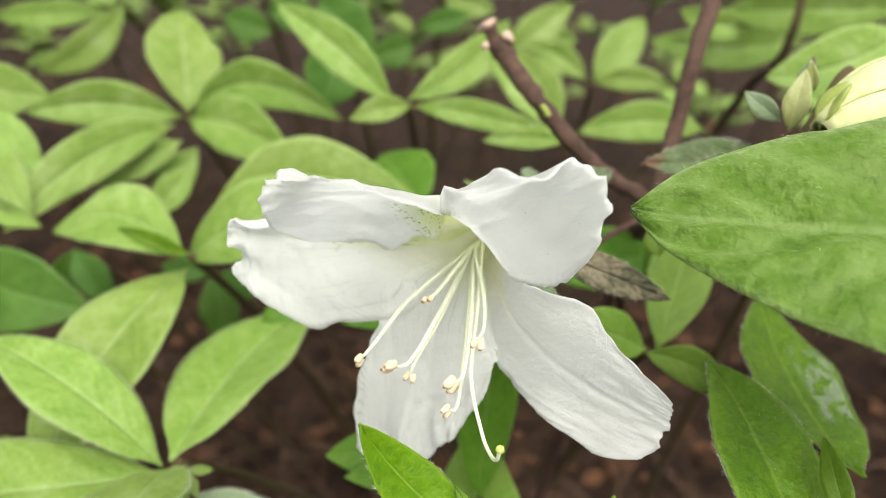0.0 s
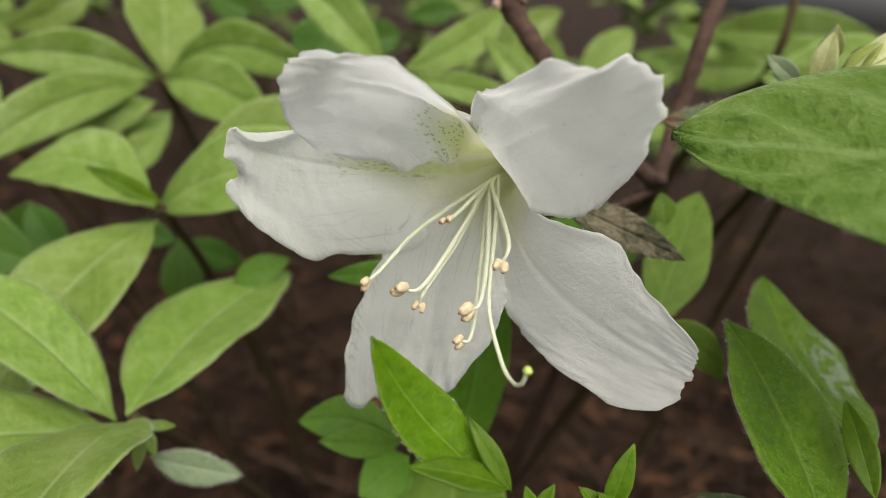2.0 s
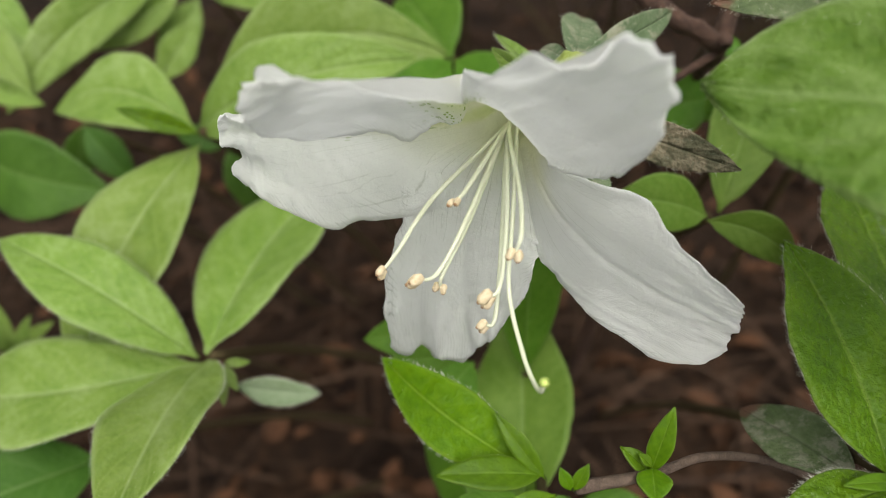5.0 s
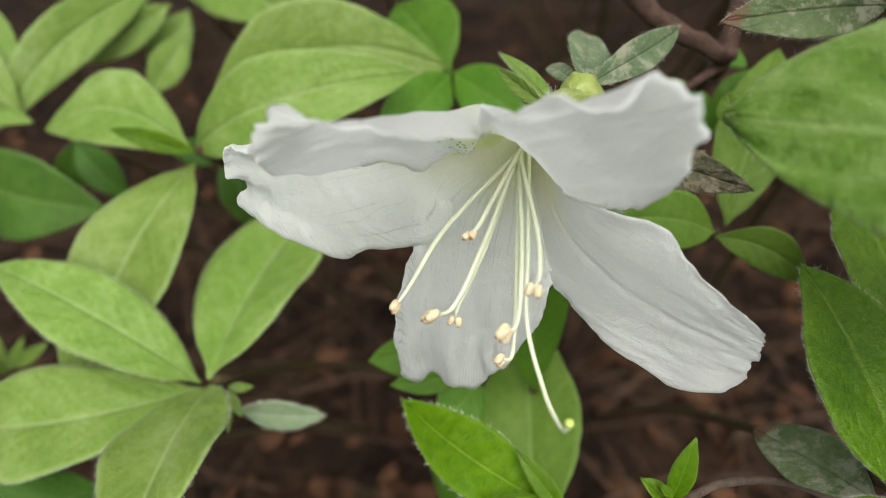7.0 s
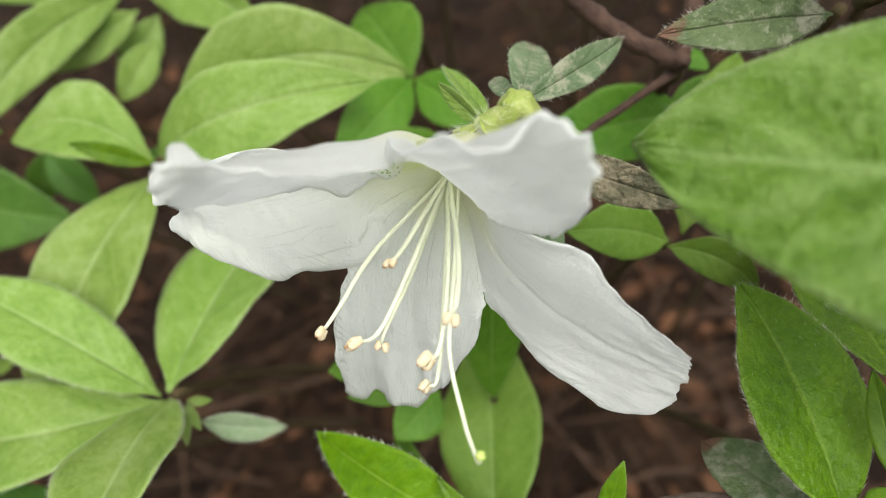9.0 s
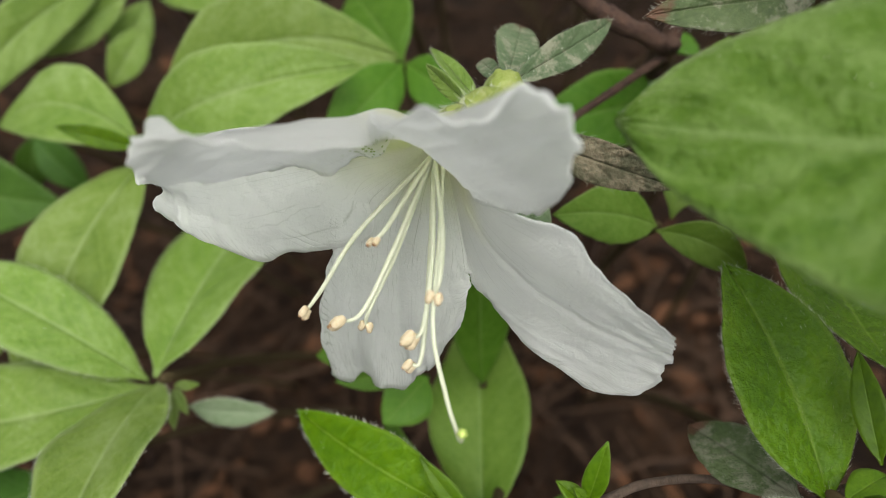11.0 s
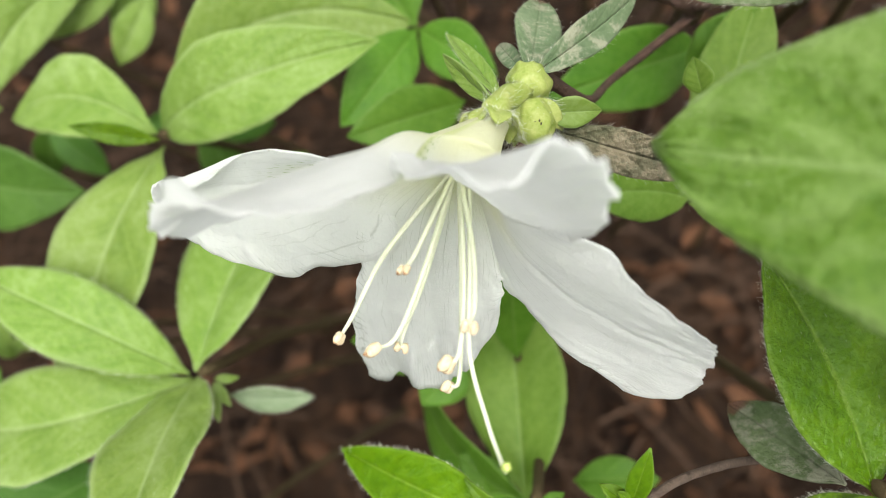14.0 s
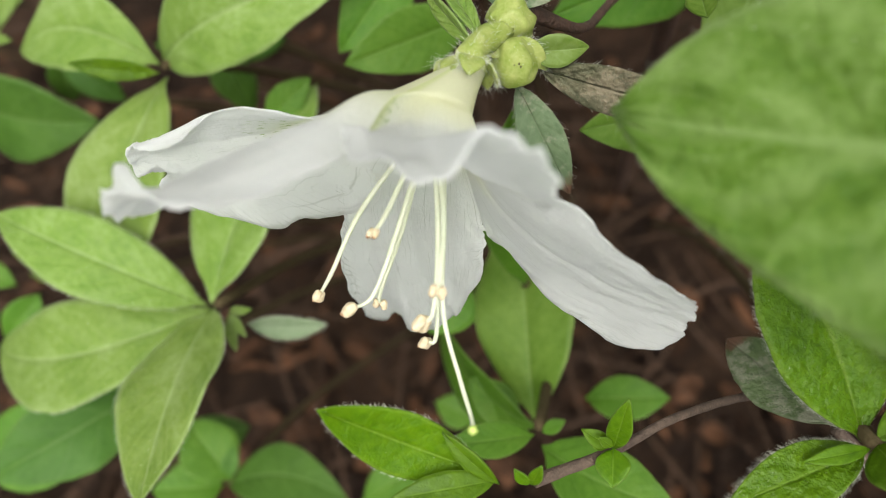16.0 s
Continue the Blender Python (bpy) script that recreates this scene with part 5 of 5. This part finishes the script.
shoot('young', [
    ((-0.1639, 0.1722, 0.2859), (-0.1662, 0.1762, 0.3069), (0.68, -0.71, 0.21), 0.0040, 0.050, 0.000, 0.20),
    ((-0.1643, 0.1729, 0.2868), (-0.1708, 0.1729, 0.3034), (0.75, -0.60, 0.29), 0.0044, 0.050, 0.000, 0.20),
    ((-0.1628, 0.1729, 0.2867), (-0.1446, 0.1722, 0.2994), (-0.22, -0.94, 0.26), 0.0048, 0.050, 0.000, 0.20),
    ((-0.1639, 0.1722, 0.2859), (-0.1525, 0.1730, 0.3013), (0.13, -0.99, -0.05), 0.0036, 0.050, 0.000, 0.20),
    ((-0.1643, 0.1716, 0.2852), (-0.1662, 0.1674, 0.2962), (0.90, -0.43, 0.00), 0.0040, 0.050, 0.000, 0.20),
], [((-0.1639, 0.1716, 0.2852), 0.0010), ((-0.1599, 0.2216, 0.2352), 0.0011), ((-0.1489, 0.2999, 0.1426), 0.0013), ((-0.1439, 0.4140, -0.0100), 0.0016)], bark=DARKSTEM)

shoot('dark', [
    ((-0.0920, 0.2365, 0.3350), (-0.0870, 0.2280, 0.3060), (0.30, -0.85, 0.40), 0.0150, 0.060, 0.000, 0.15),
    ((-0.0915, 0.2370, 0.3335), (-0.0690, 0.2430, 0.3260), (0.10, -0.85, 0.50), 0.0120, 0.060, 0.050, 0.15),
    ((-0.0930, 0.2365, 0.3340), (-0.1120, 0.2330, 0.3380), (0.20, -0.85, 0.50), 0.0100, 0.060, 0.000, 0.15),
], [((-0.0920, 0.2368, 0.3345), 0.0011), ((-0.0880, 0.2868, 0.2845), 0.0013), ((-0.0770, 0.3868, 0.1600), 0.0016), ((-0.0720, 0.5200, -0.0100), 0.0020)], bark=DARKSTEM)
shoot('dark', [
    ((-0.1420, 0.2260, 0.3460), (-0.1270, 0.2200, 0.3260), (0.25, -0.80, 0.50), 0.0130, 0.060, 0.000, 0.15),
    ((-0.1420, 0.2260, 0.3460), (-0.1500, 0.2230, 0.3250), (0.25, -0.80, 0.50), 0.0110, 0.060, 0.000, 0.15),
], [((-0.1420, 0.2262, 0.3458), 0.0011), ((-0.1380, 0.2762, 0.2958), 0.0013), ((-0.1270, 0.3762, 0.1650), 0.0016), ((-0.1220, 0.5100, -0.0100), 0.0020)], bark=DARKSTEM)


# spent flower base, bud and bracts at the foot of the open flower
spent = thing("flower_bud_cluster", (0.0212, 0.1320, 0.4070), "yellow-green sticky bud and spent flower base at the twig end", "flower bud")
knob = part("bud_base", blob((0.0212, 0.1338, 0.4080), (-0.15, -0.25, 1.0), 0.0084, 0.0037, 22, 26, 0.04, 0.40, 0.15), CALYX, spent)
part("bud_hairs", fuzz([(Vector((0.0218, 0.1348, 0.4045)), 0.0033), (Vector((0.0212, 0.1338, 0.4080)), 0.0035), (Vector((0.0205, 0.1327, 0.4113)), 0.0024)], 380, 0.0009, 90, 0.8), HAIR, knob, "white hairs on the bud base")
low = part("bud", blob((0.0217, 0.1268, 0.4056), (0.1, -0.55, -0.9), 0.0078, 0.0034, 22, 26, 0.04, 0.35, -0.3), CALYX, spent, "knobbly pale yellow-green bud")
part("bud_hairs", fuzz([(Vector((0.0214, 0.1285, 0.4085)), 0.0030), (Vector((0.0217, 0.1268, 0.4056)), 0.0034), (Vector((0.0220, 0.1252, 0.4030)), 0.0022)], 160, 0.0007, 93, 0.5), HAIR, low, "sparse short white hairs")
for k in range(5):
    speck = Vector((0.0222, 0.1238, 0.4072)) + Vector((0.0006 * math.cos(2.4 * k), 0.0001 * k, 0.0005 * math.sin(2.4 * k)))
    part("dark_speck", blob(speck, (0.3, 0.2, 1), 0.0005, 0.00013, 5, 6), BARK, low, "tiny brown dried scar")
for k, (d, w) in enumerate((((0.0055, -0.0035, -0.0045), 0.0036), ((-0.0035, -0.0045, -0.0065), 0.0030), ((-0.0052, -0.0040, 0.0012), 0.0050))):
    foot = Vector((0.0214, 0.1310, 0.4072))
    surf = leaf_surface(foot, foot + Vector(d), Vector((d[0], -0.01, 0.006)), w, 0.20, 0.0, 0.5, 60 + k)
    bract = part("bract", sheet(surf, 12, 8, 0.0004), CALYX, spent)
    part("bract_hairs", fringe(surf, 80, 0.0018, 70 + k, 60), HAIR, bract, "short white hairs")

# ---- bare wood ----
def cut_twig():
    top = thing("cut_twig", (0.07, 0.42, 0.0), "brown woody twig cut off at the top, with a side stub", "twig")
    pts = [((0.0137, 0.1865, 0.4366), 0.0031), ((0.0150, 0.1855, 0.4347), 0.0029), ((0.0244, 0.1770, 0.4246), 0.0026), ((0.0416, 0.1740, 0.4080), 0.0023), ((0.0585, 0.1745, 0.3978), 0.0022), ((0.0612, 0.1790, 0.3930), 0.0022), ((0.0640, 0.2200, 0.3450), 0.0026), ((0.0700, 0.4200, -0.01), 0.004)]
    part("branch", tube(pts, 14, 16, 0.30, 3), BARK, top)
    part("prong", tube([((0.0137, 0.1865, 0.4366), 0.0024), ((0.0120, 0.1871, 0.4386), 0.0019), ((0.0104, 0.1879, 0.4412), 0.0022)], 6, 12, 0.45, 5), BARK, top, "splintered brown prong")
    part("cut_end", blob((0.0100, 0.1880, 0.4418), (-0.55, 0.2, 0.8), 0.0026, 0.0026, 9, 13, 0.12, 0.9), CUT, top, "pale weathered cut wood")
    part("stub", tube([((0.0140, 0.1862, 0.4368), 0.0022), ((0.0152, 0.1857, 0.4382), 0.0019), ((0.0157, 0.1855, 0.4390), 0.0017)], 4, 10, 0.35, 8), BARK, top)
    part("cut_end", blob((0.0158, 0.1855, 0.4394), (0.7, -0.1, 0.6), 0.0022, 0.0020, 9, 12, 0.1, 0.9), CUT, top, "pale weathered cut stub")
    part("bark_flap", blob((0.0104, 0.1862, 0.4364), (-0.9, -0.2, 0.1), 0.0034, 0.0011, 9, 12, 0.1, 0.9), CUT, top, "torn pale bark")
    for k in range(3):
        spot = Vector((0.0262, 0.1737, 0.4232)) + Vector((0.0006 * k, -0.0003 * k, -0.0008 * k))
        part("bud", blob(spot, (-0.3 + 0.3 * k, -0.6, 0.5), 0.0020, 0.0009, 8, 10, 0.0, 0.4, 0.5), CALYX, top, "small pale green bud")


def bare_stem(points, radius_label, bark, knots=0.25):
    top = thing("bare_stem", points[-1][0], radius_label, "stem", "bare stems")
    part("branch", tube(points, 10, 12, knots, points[0][0][0] * 100), bark, top)
    return top


cut_twig()
bare_stem([((0.0790, 0.2120, 0.4600), 0.0027), ((0.0705, 0.1952, 0.4377), 0.0025), ((0.0670, 0.1900, 0.4160), 0.0024), ((0.0618, 0.1780, 0.3985), 0.0022), ((0.0622, 0.1830, 0.3900), 0.0022), ((0.0660, 0.2250, 0.3430), 0.0026), ((0.0740, 0.4300, -0.01), 0.004)], "upright brown woody azalea stem with tiny buds", BARK)
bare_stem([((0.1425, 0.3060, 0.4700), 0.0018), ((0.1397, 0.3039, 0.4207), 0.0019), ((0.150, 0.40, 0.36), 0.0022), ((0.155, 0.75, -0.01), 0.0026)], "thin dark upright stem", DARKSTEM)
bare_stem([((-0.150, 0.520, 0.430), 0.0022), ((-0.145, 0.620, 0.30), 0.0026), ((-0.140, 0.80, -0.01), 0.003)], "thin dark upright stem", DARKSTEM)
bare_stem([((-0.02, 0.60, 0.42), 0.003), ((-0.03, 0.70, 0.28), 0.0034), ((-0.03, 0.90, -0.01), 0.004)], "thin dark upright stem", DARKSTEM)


def closed_bud():
    top = thing("white_flower_bud", (0.0775, 0.1262, 0.4318), "closed creamy white azalea bud with greenish base", "flower bud")
    a, b = Vector((0.0775, 0.1262, 0.4318)), Vector((0.1015, 0.1342, 0.4440))
    d = (b - a).normalized()
    x = d.orthogonal().normalized()
    y = d.cross(x)
    for k in range(4):
        t0 = k * math.pi / 2

        def point(s, v, t0=t0):
            r = 0.0078 * (math.sin(math.pi * (0.08 + 0.80 * s)) ** 0.8) * (1 + 0.05 * v)
            ang = t0 + v * 1.05 + 1.3 * s
            return a + d * ((b - a).length * s) + (x * math.cos(ang) + y * math.sin(ang)) * r

        part("petal", sheet(point, 18, 12, 0.0004), BUDSKIN, top)
    for k in range(3):
        ang = 0.7 + k * 2.1
        o = x * math.cos(ang) + y * math.sin(ang)
        surf = leaf_surface(a + o * 0.001, a + d * 0.009 + o * 0.0075, o, 0.006, 0.1, 0.0, 0.4, 80 + k)
        part("bract", sheet(surf, 12, 8, 0.0004), CALYX, top, "papery green bract")
    part("stalk", tube([(a + d * 0.004, 0.0016), (a + Vector((0.0010, 0.0100, -0.0060)), 0.0015), (Vector((0.115, 0.205, 0.40)), 0.0016), (Vector((0.17, 0.46, -0.01)), 0.0026)], 8, 10, 0.15), DARKSTEM, top)


closed_bud()


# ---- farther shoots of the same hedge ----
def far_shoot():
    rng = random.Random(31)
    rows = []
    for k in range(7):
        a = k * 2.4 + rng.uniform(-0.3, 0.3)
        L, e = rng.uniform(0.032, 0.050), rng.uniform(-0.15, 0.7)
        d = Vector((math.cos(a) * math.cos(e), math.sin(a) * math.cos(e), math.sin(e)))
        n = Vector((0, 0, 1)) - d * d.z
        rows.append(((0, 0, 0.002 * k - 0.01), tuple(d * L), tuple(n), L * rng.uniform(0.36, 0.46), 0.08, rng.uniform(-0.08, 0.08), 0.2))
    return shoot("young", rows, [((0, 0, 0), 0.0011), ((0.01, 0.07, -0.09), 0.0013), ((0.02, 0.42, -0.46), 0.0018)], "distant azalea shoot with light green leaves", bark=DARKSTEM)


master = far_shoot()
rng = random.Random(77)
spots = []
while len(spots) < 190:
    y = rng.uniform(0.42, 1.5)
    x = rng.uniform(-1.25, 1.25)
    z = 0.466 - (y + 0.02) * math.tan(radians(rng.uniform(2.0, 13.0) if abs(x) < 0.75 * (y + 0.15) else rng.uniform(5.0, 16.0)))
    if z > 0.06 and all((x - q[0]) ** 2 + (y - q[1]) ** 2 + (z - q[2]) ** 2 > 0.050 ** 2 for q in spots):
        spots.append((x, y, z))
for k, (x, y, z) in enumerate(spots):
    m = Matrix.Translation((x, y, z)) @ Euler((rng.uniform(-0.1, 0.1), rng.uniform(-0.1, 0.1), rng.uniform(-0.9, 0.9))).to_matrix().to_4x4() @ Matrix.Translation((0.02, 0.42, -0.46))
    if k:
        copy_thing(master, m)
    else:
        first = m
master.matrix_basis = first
